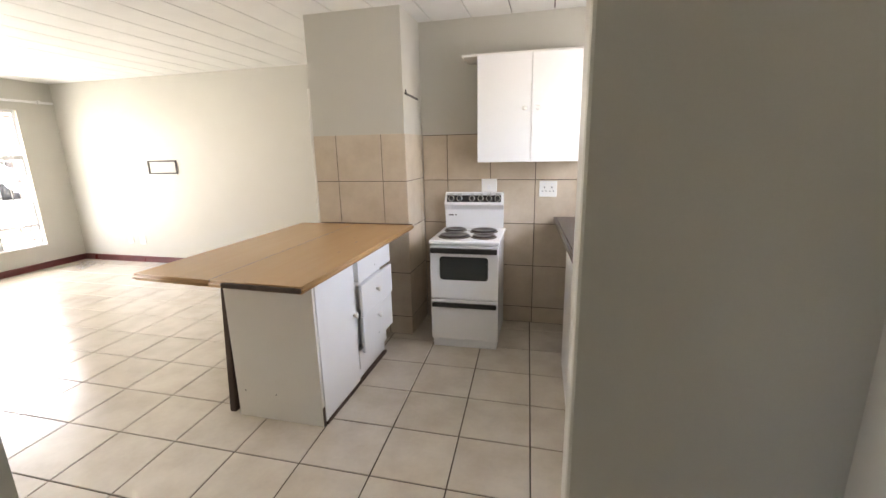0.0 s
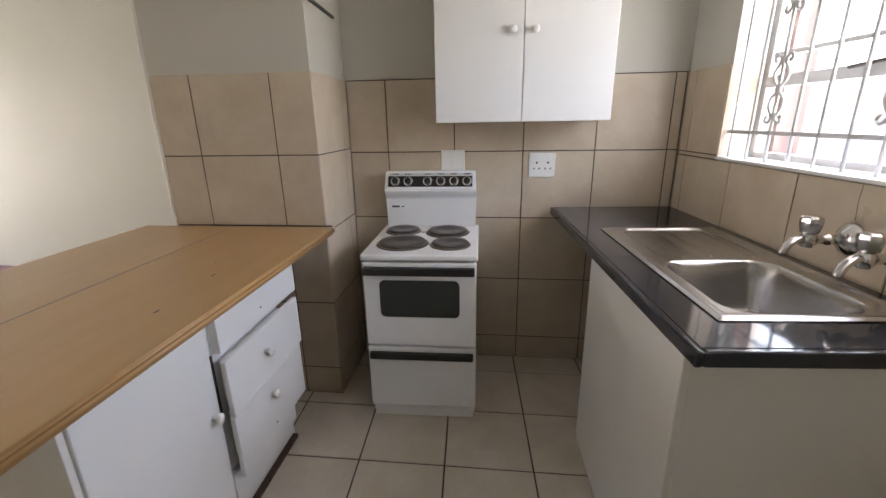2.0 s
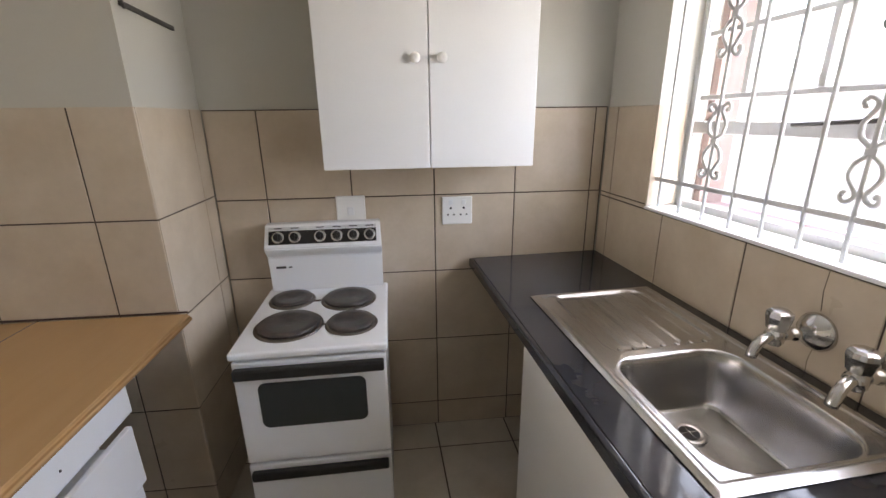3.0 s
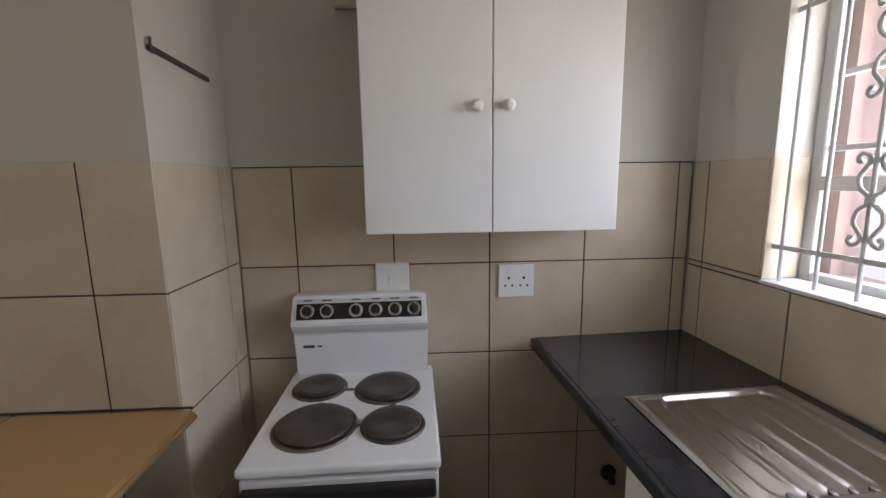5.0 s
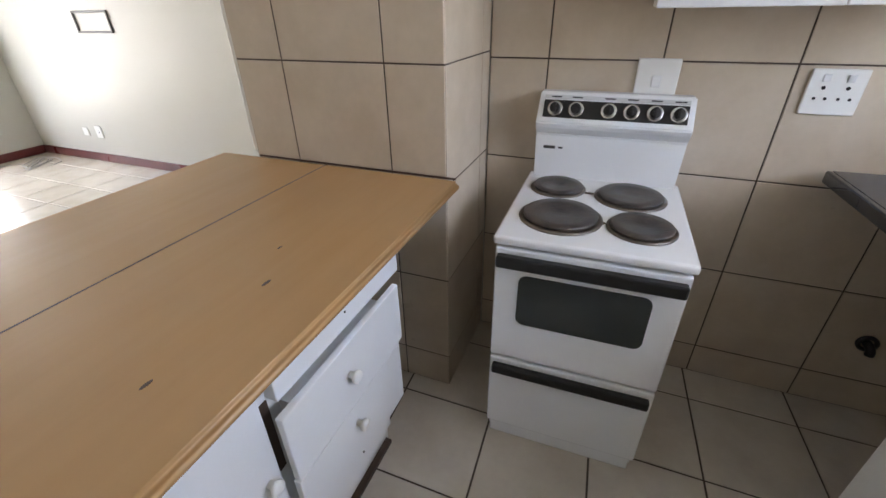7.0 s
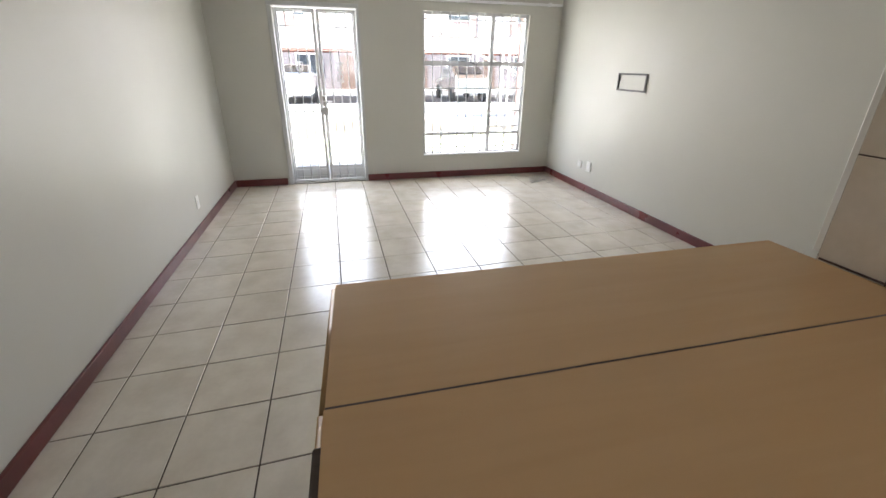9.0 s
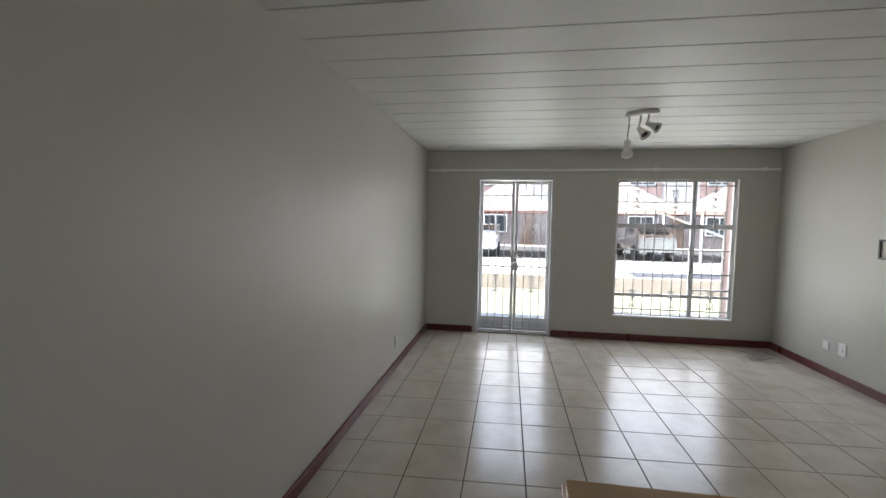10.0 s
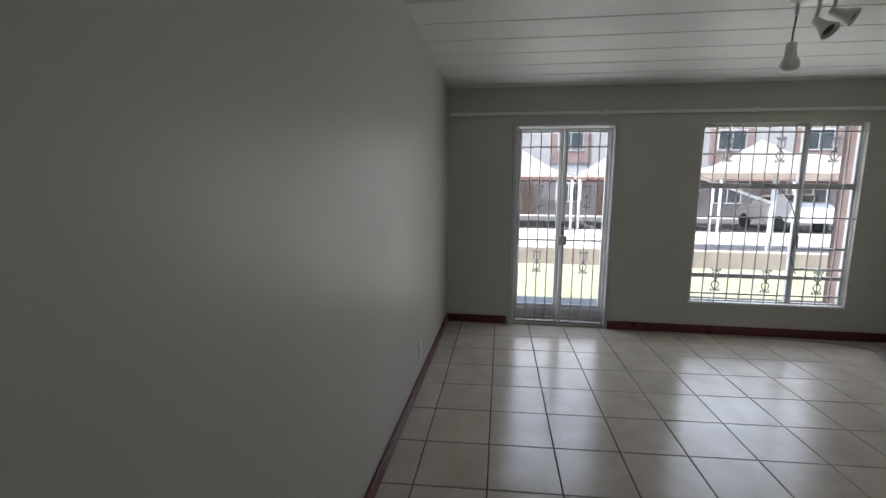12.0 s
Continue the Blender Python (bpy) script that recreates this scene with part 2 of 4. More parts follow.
wall_sink = structure("wall_sink", wall_with_holes("x", 0.008, 0.2, -2.3, 0.2, [KWIN]), WALL, "cream kitchen wall with a barred window", "wall")
wall_sink.matrix_basis = SINK
wall_partition = structure("wall_partition", boxed(0.082, 0.98, -2.27, -2.07, -0.12, CEILING + 0.02, 0.012), WALL, "cream painted end of a partition wall", "wall")
wall_hall_east = structure("wall_hall_east", wall_with_holes("y", -4.7, -2.268, 0.75, 0.95, []), WALL, "cream painted passage wall", "wall")
# the doorway here is added, out of view, to brighten the passage
wall_hall_west = structure("wall_hall_west", wall_with_holes("x", -0.78, -0.578, -4.7, SOUTH - 0.148, [(-4.60, -3.80, -0.12, 2.03)]), WALL, "cream painted passage wall", "wall")
# unseen wall, added with an opening so daylight bounces into the passage
structure("wall_side_room", wall_with_holes("y", -4.9, -4.702, WEST, -0.782, [(-2.5, -1.1, 0.9, 2.0)]), WALL, "unseen added wall with an opening that lets daylight reach the passage", "wall")
wall_hall_south = structure("wall_hall_south", wall_with_holes("y", -4.9, -4.702, -0.78, 0.95, []), WALL, "cream painted passage wall", "wall")

# ceiling: boards across the rooms with shadow joints
bm = bmesh.new()
xs = -6.60
while xs < 1.0:
    box(bm, xs + 0.004, xs + 0.296, -4.9, 1.3, CEILING, CEILING + 0.02, 0.003, seg=1)
    xs += 0.3
ceiling = structure("ceiling", bm, CEIL, "white painted board ceiling with straight joints", "ceiling")
structure("ceiling_backing", boxed(-6.66, 1.1, -4.92, 1.32, CEILING + 0.014, CEILING + 0.10), WALL_GROUT, "dark joint backing above the boards", "ceiling")
structure("roof", boxed(-7.05, 1.35, -5.3, 6.0, 2.62, 2.78), WHITE, "roof slab with overhanging eaves", "roof")
structure("gable", wall_with_holes("x", WEST - 0.22, WEST - 0.02, NORTH + 0.2, 6.0, [], 2.62), BRICK, "outer face of the next unit", "wall")
structure("gable", wall_with_holes("x", WEST - 0.22, WEST - 0.02, -9.0, SOUTH - 0.2, [], 2.62), BRICK, "outer face of the next unit", "wall")
structure("gable", wall_with_holes("x", WEST - 0.22, WEST - 0.02, SOUTH - 0.2, NORTH + 0.2, [], 2.62, CEILING + 0.03), BRICK, "brick above the window head", "wall")
floor = structure("floor", boxed(WEST - 0.2, 1.0, -4.9, NORTH + 0.1, -0.15, -0.004), GROUT, "floor screed with brown grout between the tiles", "floor")


# skirting boards
def skirting(name, x0, x1, y0, y1):
    structure(name, boxed(x0, x1, y0, y1, 0.001, 0.085, 0.006), SKIRT, "dark red stained wooden skirting board", "skirting")


skirting("baseboard", WEST, WEST + 0.018, SOUTH + 0.018, DOOR[0] - 0.07)
skirting("baseboard", WEST, WEST + 0.018, DOOR[1] + 0.03, NORTH - 0.018)
skirting("baseboard", WEST, PIL_W, NORTH - 0.018, NORTH)
skirting("baseboard", WEST, -0.575, SOUTH, SOUTH + 0.018)
skirting("baseboard", PIL_W - 0.018, PIL_W, PIL_S + 0.02, NORTH - 0.018)


# ---- living room: window, door, grilles ----
def scroll_bm(m):
    bm = bmesh.new()
    half = [(0.026, 0.086), (0.034, 0.084), (0.037, 0.094), (0.028, 0.102), (0.015, 0.096), (0.011, 0.083), (0.020, 0.068), (0.031, 0.050), (0.026, 0.026), (0.008, 0.010), (0.001, 0.0)]
    for s in (-1, 1):
        for v in (-1, 1):
            tube(bm, smooth_path([(0, s * a * 1.05, v * b * 1.08) for a, b in half], 4), 0.0058, 6, m)
    box(bm, -0.006, 0.006, -0.012, 0.012, -0.008, 0.008, 0.002, m, 1)
    return bm


def bars_panel(parent, u0, u1, z0, z1, count, rails, scrolls, x=0.0, r=0.0055, first=None, pitch=0.0):
    """Upright bars along local y, flat rails, wrought scrolls on some bars."""
    step = pitch if first is not None else (u1 - u0) / (count + 1)
    for i in range(count):
        u = first + step * i if first is not None else u0 + step * (i + 1)
        part("bar", tube(bmesh.new(), [(x, u, z0), (x, u, z1)], r, 8), GRILLE, parent)
        for which, z in scrolls:
            if which == i:
                part("scroll", scroll_bm(pose(x, u, z)), GRILLE, parent, "wrought lyre scroll")
    for z in rails:
        part("rail", boxed(x - 0.004, x + 0.004, u0, u1, z - 0.007, z + 0.007, 0.001), GRILLE, parent)


def steel_frame(parent, u0, u1, z0, z1, x, w=0.035, d=0.035, name="frame"):
    bm = bmesh.new()
    box(bm, x - d / 2, x + d / 2, u0, u0 + w, z0, z1, 0.004)
    box(bm, x - d / 2, x + d / 2, u1 - w, u1, z0, z1, 0.004)
    box(bm, x - d / 2, x + d / 2, u0 + w, u1 - w, z0, z0 + w, 0.004)
    box(bm, x - d / 2, x + d / 2, u0 + w, u1 - w, z1 - w, z1, 0.004)
    return part(name, bm, STEELWHITE, parent)


def pane(parent, u0, u1, z0, z1, x):
    ob = part("pane", boxed(x - 0.002, x + 0.002, u0, u1, z0, z1), GLASS, parent)
    ob.visible_shadow = False
    return ob


window_1 = tagged(thing("window_1", "white steel window with a closed casement", "window", pose(WEST, 0, 0)), kind="structure")
GX = -0.06
steel_frame(window_1, WIN[0], WIN[1], WIN[2], WIN[3], GX, name="window_frame")
part("mullion", boxed(GX - 0.02, GX + 0.02, 0.172, 0.224, WIN[2] + 0.03, WIN[3] - 0.03, 0.004), STEELWHITE, window_1)
for zz, ww, a, b in ((1.438, 0.027, WIN[0] + 0.03, WIN[1] - 0.03), (0.575, 0.020, WIN[0] + 0.03, 0.175), (1.734, 0.008, WIN[0] + 0.03, 0.175), (0.855, 0.010, 0.22, WIN[1] - 0.03), (0.66, 0.010, 0.22, WIN[1] - 0.03), (0.575, 0.016, 0.22, WIN[1] - 0.03)):
    part("glazing_bar", boxed(GX - 0.018, GX + 0.018, a, b, zz - ww, zz + ww, 0.003), STEELWHITE, window_1)
pane(window_1, WIN[0] + 0.03, 0.175, WIN[2] + 0.03, WIN[3] - 0.03, GX)
pane(window_1, 0.22, WIN[1] - 0.03, WIN[2] + 0.03, WIN[3] - 0.03, GX)
part("stay", tube(bmesh.new(), smooth_path([(GX + 0.03, -0.25, 1.47), (GX + 0.045, -0.05, 1.44), (GX + 0.05, 0.08, 1.33), (GX + 0.05, 0.17, 1.12), (GX + 0.05, 0.19, 0.95), (GX + 0.05, 0.16, 0.80), (GX + 0.05, 0.22, 0.62)]), 0.004), BLACK, window_1, "loose dark cord")
part("catch", boxed(GX + 0.02, GX + 0.05, 0.19, 0.215, 0.86, 0.98, 0.006), DARKMETAL, window_1)
part("window_sill", boxed(-0.04, 0.012, WIN[0] + 0.002, WIN[1] - 0.002, WIN[2] + 0.001, WIN[2] + 0.022, 0.004), WHITE, window_1)

grille_win = thing("window_grille", "white painted burglar bars with lyre scrolls on the window", "burglar bars", pose(WEST - 0.012, 0, 0))
bars_panel(grille_win, WIN[0] + 0.004, WIN[1] - 0.004, WIN[2] + 0.024, WIN[3] - 0.001, 13, (1.926, 1.148, 0.404), ((2, 1.767), (6, 1.767), (10, 1.767), (2, 0.54), (6, 0.54), (10, 0.54)), first=WIN[0] + 0.014, pitch=0.1115)

door_1 = tagged(thing("door_1", "white steel framed double glass door, closed", "door", pose(WEST, 0, 0)), kind="structure")
bm = bmesh.new()
box(bm, -0.16, 0.012, DOOR[0] - 0.05, DOOR[0], 0.0, 2.0, 0.006)
box(bm, -0.16, 0.012, DOOR[1], DOOR[1] + 0.035, 0.0, 2.0, 0.006)
box(bm, -0.16, 0.012, DOOR[0] - 0.05, DOOR[1] + 0.035, 2.0, 2.045, 0.006)
part("door_frame", bm, STEELWHITE, door_1)
MID = (DOOR[0] + DOOR[1]) / 2
for a, b in ((DOOR[0] + 0.004, MID - 0.003), (MID + 0.003, DOOR[1] - 0.004)):
    leaf = steel_frame(door_1, a, b, 0.03, 1.99, -0.12, 0.04, 0.035, "leaf")
    g = part("pane", boxed(-0.122, -0.118, a + 0.035, b - 0.035, 0.20, 1.96), GLASS, leaf)
    g.visible_shadow = False
    part("kick_panel", boxed(-0.128, -0.112, a + 0.035, b - 0.035, 0.06, 0.20, 0.003), STEELWHITE, leaf)
part("threshold", boxed(-0.2, 0.0, DOOR[0], DOOR[1], -0.01, 0.018, 0.005), PAVING, door_1)

gate = thing("security_gate", "white double security gate with lyre scrolls, closed", "security gate", pose(WEST - 0.035, 0, 0))
for a, b in ((DOOR[0] + 0.008, MID - 0.012), (MID + 0.012, DOOR[1] - 0.008)):
    steel_frame(gate, a, b, 0.022, 1.985, 0.0, 0.02, 0.02, "gate_frame")
    bars_panel(gate, a + 0.02, b - 0.02, 0.04, 1.97, 3, (1.805, 0.885, 0.172), ((1, 1.325), (1, 0.665)))
part("lock_box", boxed(-0.015, 0.022, MID - 0.03, MID + 0.055, 0.84, 0.93, 0.006), GRILLE, gate, "steel lock box")
part("handle", tube(bmesh.new(), smooth_path([(0.02, MID + 0.01, 1.0), (0.05, MID + 0.01, 1.0), (0.055, MID + 0.03, 1.0), (0.055, MID + 0.10, 0.995)], 4), 0.007), CHROME, gate)
part("handle_plate", boxed(0.01, 0.018, MID - 0.005, MID + 0.03, 0.94, 1.06, 0.003), CHROME, gate)

rail = thing("curtain_rail", "long white curtain rail above the window wall openings", "curtain rail", pose(WEST, 0, 2.12))
part("track", boxed(0.0, 0.03, SOUTH + 0.02, NORTH - 0.02, -0.014, 0.014, 0.004), WHITE, rail)
for yy in (-2.9, -1.6, -0.3, 0.9):
    part("bracket", boxed(0.0, 0.042, yy, yy + 0.03, -0.02, 0.024, 0.003), WHITE, rail)

# picture-size bracket left on the wall
frame_thing = thing("wall_bracket", "empty dark metal rectangular bracket on the wall", "wall bracket", pose(-4.815, NORTH, 1.278))
for a, b, c, d in ((-0.225, 0.225, 0.068, 0.085), (-0.225, 0.225, -0.085, -0.068), (-0.225, -0.207, -0.068, 0.068), (0.207, 0.225, -0.068, 0.068)):
    part("strip", boxed(a, b, -0.014, 0.0, c, d, 0.002), DARKMETAL, frame_thing)


def outlet(name, label, m, w, h, pins):
    """Cover plate in local x-z, front towards -y. pins: 'switch', 'three' or 'blank'."""
    ob = thing(name, label, "socket", m)
    part("plate", boxed(-w / 2, w / 2, -0.011, 0.0, -h / 2, h / 2, 0.004), KNOB, ob)
    if pins == "three":
        for cx in (-0.028, 0.028):
            for dx, dz, s in ((0, 0.012, 0.0052), (-0.013, -0.017, 0.0042), (0.013, -0.017, 0.0042)):
                part("pin_hole", lathe(bmesh.new(), [(s, 0), (s, 0.002)], pose(cx + dx, -0.0105, dz, 90), 10), BLACK, ob)
            part("switch", boxed(cx - 0.009, cx + 0.009, -0.0145, -0.010, 0.028, 0.048, 0.002), WHITE, ob)
    elif pins == "switch":
        part("switch", boxed(-0.014, 0.014, -0.016, -0.010, -0.018, 0.018, 0.003), WHITE, ob)
    return ob


outlet("wall_socket", "white double socket on the tiled wall", pose(-0.002, 0, 1.112), 0.132, 0.122, "three")
outlet("stove_switch", "white stove isolator switch on the tiled wall", pose(-0.457, 0, 1.125), 0.122, 0.130, "switch")
outlet("wall_socket", "small white plate low on the wall", pose(-5.345, NORTH, 0.31), 0.09, 0.12, "switch")
outlet("aerial_socket", "small flat white blank plate low on the wall", pose(-5.55, NORTH, 0.30), 0.08, 0.08, "blank")
outlet("wall_socket", "small cream plate low on the wall", pose(-4.9, SOUTH, 0.27, 0, 0, 180), 0.075, 0.115, "switch")

# ceiling spot lamp
lamp = thing("ceiling_spotlight", "white three-head ceiling spotlight, one head hanging by its wire", "ceiling lamp", pose(-4.63, -0.97, CEILING, 0, 0, 62))
bm = lathe(bmesh.new(), [(0.02, 0), (0.085, -0.002), (0.088, -0.018), (0.075, -0.028), (0.01, -0.03)], Matrix.Diagonal((1.5, 0.9, 1.0, 1.0)), 32)
part("base_plate", bm, KNOB, lamp)


def spot_head(parent, m):
    bm = lathe(bmesh.new(), [(0.012, 0.012), (0.024, 0.0), (0.028, -0.03), (0.032, -0.06), (0.058, -0.13), (0.060, -0.132), (0.052, -0.128), (0.026, -0.06), (0.004, -0.055)], m, 24)
    cup = part("spot_cup", bm, KNOB, parent)
    part("bulb", lathe(bmesh.new(), [(0.012, -0.06), (0.02, -0.08), (0.036, -0.105), (0.034, -0.118), (0.01, -0.126)], m, 20), DARKMETAL, cup, "dull reflector bulb")
    return cup


for x, drop, aim in ((-0.01, 0.125, (0.075, 0.045, -0.09)), (0.05, 0.095, (0.07, 0.085, -0.062))):
    part("stem", tube(bmesh.new(), [(x, 0, -0.02), (x, 0, -0.06), (x - 0.012, 0.0, -drop)], 0.009), KNOB, lamp)
    facing = (Matrix.Rotation(radians(-62), 3, "Z") @ Vector(aim)).to_track_quat("-Z", "Y").to_matrix().to_4x4()
    spot_head(lamp, Matrix.Translation((x - 0.012, 0, -drop)) @ facing @ Matrix.Scale(0.78, 4))
part("stem", tube(bmesh.new(), [(-0.10, 0, -0.02), (-0.10, 0, -0.085)], 0.009), KNOB, lamp)
part("wire", tube(bmesh.new(), smooth_path([(-0.10, 0, -0.02), (-0.098, 0.004, -0.09), (-0.104, 0.0, -0.16), (-0.105, 0, -0.21)], 5), 0.005), CABLE, lamp)
part("hanging_head", lathe(bmesh.new(), [(0.01, -0.285), (0.028, -0.295), (0.032, -0.37), (0.036, -0.375), (0.052, -0.40), (0.054, -0.425), (0.042, -0.445), (0.01, -0.455)], pose(-0.105, 0, 0.045) @ Matrix.Diagonal((0.85, 0.85, 0.9, 1)), 24), KNOB, lamp)

# loose cables in the corner
cab = thing("loose_cable", "loose pale cables lying in the corner on the floor", "cable")
rnd = random.Random(5)
for k in range(3):
    pts = []
    for i in range(15):
        a = i * 0.9 + k
        pts.append((-6.02 + 0.20 * math.cos(a) * (1 - 0.03 * i) + rnd.uniform(-0.04, 0.04), 0.80 + 0.16 * math.sin(a * 0.8) + rnd.uniform(-0.03, 0.03), 0.006 + 0.002 * k))
    part("strand", tube(bmesh.new(), smooth_path(pts, 5), 0.004, 6), CABLE, cab)
part("strand", tube(bmesh.new(), smooth_path([(-6.37, -0.3, 0.006), (-6.35, 0.1, 0.006), (-6.32, 0.45, 0.006), (-6.2, 0.7, 0.006), (-6.05, 0.75, 0.006)], 6), 0.004, 6), CABLE, cab)


# ---- kitchen: breakfast counter ----
top = thing("counter_top", "oak laminate breakfast counter top in two boards", "counter top")


def bullnose_slab(x0, x1, ys0, ys1, yn, z0, z1):
    bm = bmesh.new()
    vs = [(x0, ys0), (x1, ys1), (x1, yn), (x0, yn)]
    lo = [bm.verts.new((x, y, z0)) for x, y in vs]
    hi = [bm.verts.new((x, y, z1)) for x, y in vs]
    bm.faces.new(lo[::-1])
    bm.faces.new(hi)
    for i in range(4):
        bm.faces.new((lo[i], lo[(i + 1) % 4], hi[(i + 1) % 4], hi[i]))
    return bm


def round_board(bm, seam_x, r=0.011):
    """Rounds the outer edges of a board; the edges along the joint stay sharp."""
    bmesh.ops.recalc_face_normals(bm, faces=bm.faces)
    outer_edges = [e for e in bm.edges if not all(abs(v.co.x - seam_x) < 1e-3 for v in e.verts)]
    bmesh.ops.bevel(bm, geom=outer_edges, offset=r, segments=6, affect="EDGES")
    for f in bm.faces:
        f.smooth = f.calc_area() < 0.03
    return bm


def bevel_all(bm, r, seg=3):
    bmesh.ops.recalc_face_normals(bm, faces=bm.faces)
    bmesh.ops.bevel(bm, geom=list(bm.edges), offset=r, segments=seg, affect="EDGES")
    return bm


part("board", round_board(bullnose_slab(-1.4275, -0.955, -1.915, -1.932, PIL_S - 0.003, 0.853, 0.886), -1.4275), OAK, top)
part("board", round_board(bullnose_slab(-1.885, -1.4325, -1.888, -1.913, PIL_S - 0.003, 0.853, 0.885), -1.4325), OAK, top)
part("seam", boxed(-1.4324, -1.4276, -1.902, PIL_S - 0.006, 0.856, 0.8862), DARKWOOD, top, "dark seam between the boards")
part("edging", bevel_all(bullnose_slab(-1.36, -0.965, -1.9205, -1.9335, -1.90, 0.858, 0.879), 0.003, 1), DARKWOOD, top, "bare dark edge where the veneer is gone")
for x, y, s in ((-1.12, -1.07, 0.010), (-1.10, -1.33, 0.009), (-1.19, -0.95, 0.006)):
    part("chip", lathe(bmesh.new(), [(s, 0.8858), (s * 0.8, 0.8866)], pose(x, y, 0) @ Matrix.Diagonal((0.45, 1.3, 1, 1)), 8), DARKWOOD, top, "small dark chip")

part("sealant", boxed(PIL_W + 0.01, PIL_E + 0.03, PIL_S - 0.0045, PIL_S - 0.0008, 0.884, 0.8905, 0.001), SEAL, top, "brown sealant line against the tiles")

base = thing("base_cabinet", "white worn base cabinet with a door and crooked drawer fronts", "cabinet")
bx0, bx1, by0, by1 = -1.624, -1.123, -1.624, -0.73
part("side_panel", boxed(bx0, bx1 + 0.016, by0, by0 + 0.016, 0.0, 0.852, 0.002), BOARD, base)
part("side_panel", boxed(bx0, bx1, by1 - 0.016, by1, 0.0, 0.852, 0.002), BOARD, base)
part("back_panel", boxed(bx0, bx0 + 0.012, by0 + 0.016, by1 - 0.016, 0.0, 0.852), BOARD, base)
part("carcass", boxed(bx0 + 0.012, bx1 + 0.004, by0 + 0.016, by1 - 0.016, 0.10, 0.852), WHITE, base)
# shade in the slot between door and drawers, put in as a dark strip
part("gap_lining", boxed(bx1 + 0.003, bx1 + 0.007, -1.197, -1.150, 0.44, 0.65), DARKWOOD, base, "dark strip for the shade in the slot beside the drawers")
part("plinth", boxed(bx1 - 0.03, bx1 + 0.004, by0 + 0.016, by1, 0.0, 0.11, 0.002), WHITE, base)


def knob(parent, x, y, z, turn):
    bm = lathe(bmesh.new(), [(0.009, 0), (0.008, 0.010), (0.012, 0.014), (0.0175, 0.020), (0.0165, 0.028), (0.006, 0.031)], pose(x, y, z) @ turn, 20)
    return part("knob", bm, KNOB, parent, "round white knob")


EAST_T = pose(0, 0, 0, 0, 90, 0)
d = part("door", boxed(bx1 + 0.005, bx1 + 0.023, -1.606, -1.181, 0.022, 0.848, 0.003), WHITE, base)
knob(d, bx1 + 0.022, -1.215, 0.47, EAST_T)
part("drawer_front", boxed(bx1 + 0.005, bx1 + 0.038, -1.150, -0.625, 0.655, 0.851, 0.003), WHITE, base)
d = part("drawer_front", boxed(-1.074, -1.055, -1.170, -0.678, 0.456, 0.656, 0.003, pose(0, 0, 0, 0.6)), WHITE, base, "crooked front, pulled out")
knob(d, -1.056, -0.957, 0.556, EAST_T)
part("drawer_box", boxed(bx1 - 0.05, -1.073, -1.120, -0.74, 0.47, 0.62, 0.002), WHITE, base)
d = part("drawer_front", boxed(-1.074, -1.0555, -1.174, -0.700, 0.222, 0.4545, 0.003, pose(0, 0, 0, 0.6)), WHITE, base, "crooked front, pulled out")
knob(d, -1.056, -0.957, 0.378, EAST_T)
part("drawer_box", boxed(bx1 - 0.05, -1.073, -1.120, -0.775, 0.24, 0.42, 0.002), WHITE, base)
part("lower_rail", boxed(bx1 + 0.004, bx1 + 0.030, -1.185, -0.745, 0.10, 0.215, 0.002), WHITE, base)
for y, z in ((-0.90, 0.70), (-0.955, 0.25)):
    part("screw", lathe(bmesh.new(), [(0.004, 0), (0.003, 0.003)], pose(bx1 + 0.037 if z > 0.6 else -1.056, y, z) @ EAST_T, 8), DARKMETAL, base)
part("chip", boxed(bx1 + 0.0155, bx1 + 0.0195, by0 - 0.001, by0 + 0.019, 0.0, 0.11, 0.001), DARKWOOD, base, "broken corner showing bare board")
# the shadow at the cabinet's foot, modelled as a thin dark strip
part("floor_gap", boxed(bx1 + 0.0045, bx1 + 0.0265, -1.600, -0.748, 0.0005, 0.016), DARKWOOD, base, "dark strip for the shade along the cabinet foot")
for x, z in ((-1.57, 0.16), (-1.38, 0.155)):
    part("screw", lathe(bmesh.new(), [(0.004, 0), (0.003, 0.002)], pose(x, by0 - 0.0005, z, 90), 8), DARKMETAL, base)
lean = thing("loose_board", "dark brown hardboard panel leaning behind the cabinet", "board", pose(-1.70, -1.612, 0.0, 0, 4.2, 0))
part("panel", boxed(-0.005, 0.03, 0.0, 1.165, 0.003, 0.848, 0.002), DARKWOOD, lean)

# ---- kitchen: stove ----
stove = thing("stove", "white freestanding four-plate electric stove with black handles", "stove", pose(-0.557, -0.575, 0, 0, 0, 1.2))
# local: x across -0.245..0.245, y 0 front .. 0.55 back
part("body", boxed(-0.238, 0.238, 0.022, 0.53, 0.02, 0.775, 0.004), STOVE_W, stove)
part("plinth", boxed(-0.232, 0.232, 0.012, 0.50, 0.0, 0.06, 0.003), STOVE_W, stove)
part("hob", boxed(-0.25, 0.25, -0.004, 0.545, 0.776, 0.803, 0.009, seg=3), STOVE_W, stove)
bm = bmesh.new()
prof = [(0.500, 0.800), (0.497, 0.955), (0.470, 0.985), (0.463, 1.000), (0.505, 1.086), (0.515, 1.090), (0.568, 1.088), (0.568, 0.800)]
L = [bm.verts.new((-0.231 - (0.004 if 0.9 < z < 1.05 else 0), y, z)) for y, z in prof]
R = [bm.verts.new((0.231 + (0.004 if 0.9 < z < 1.05 else 0), y, z)) for y, z in prof]
bm.faces.new(L)
bm.faces.new(R[::-1])
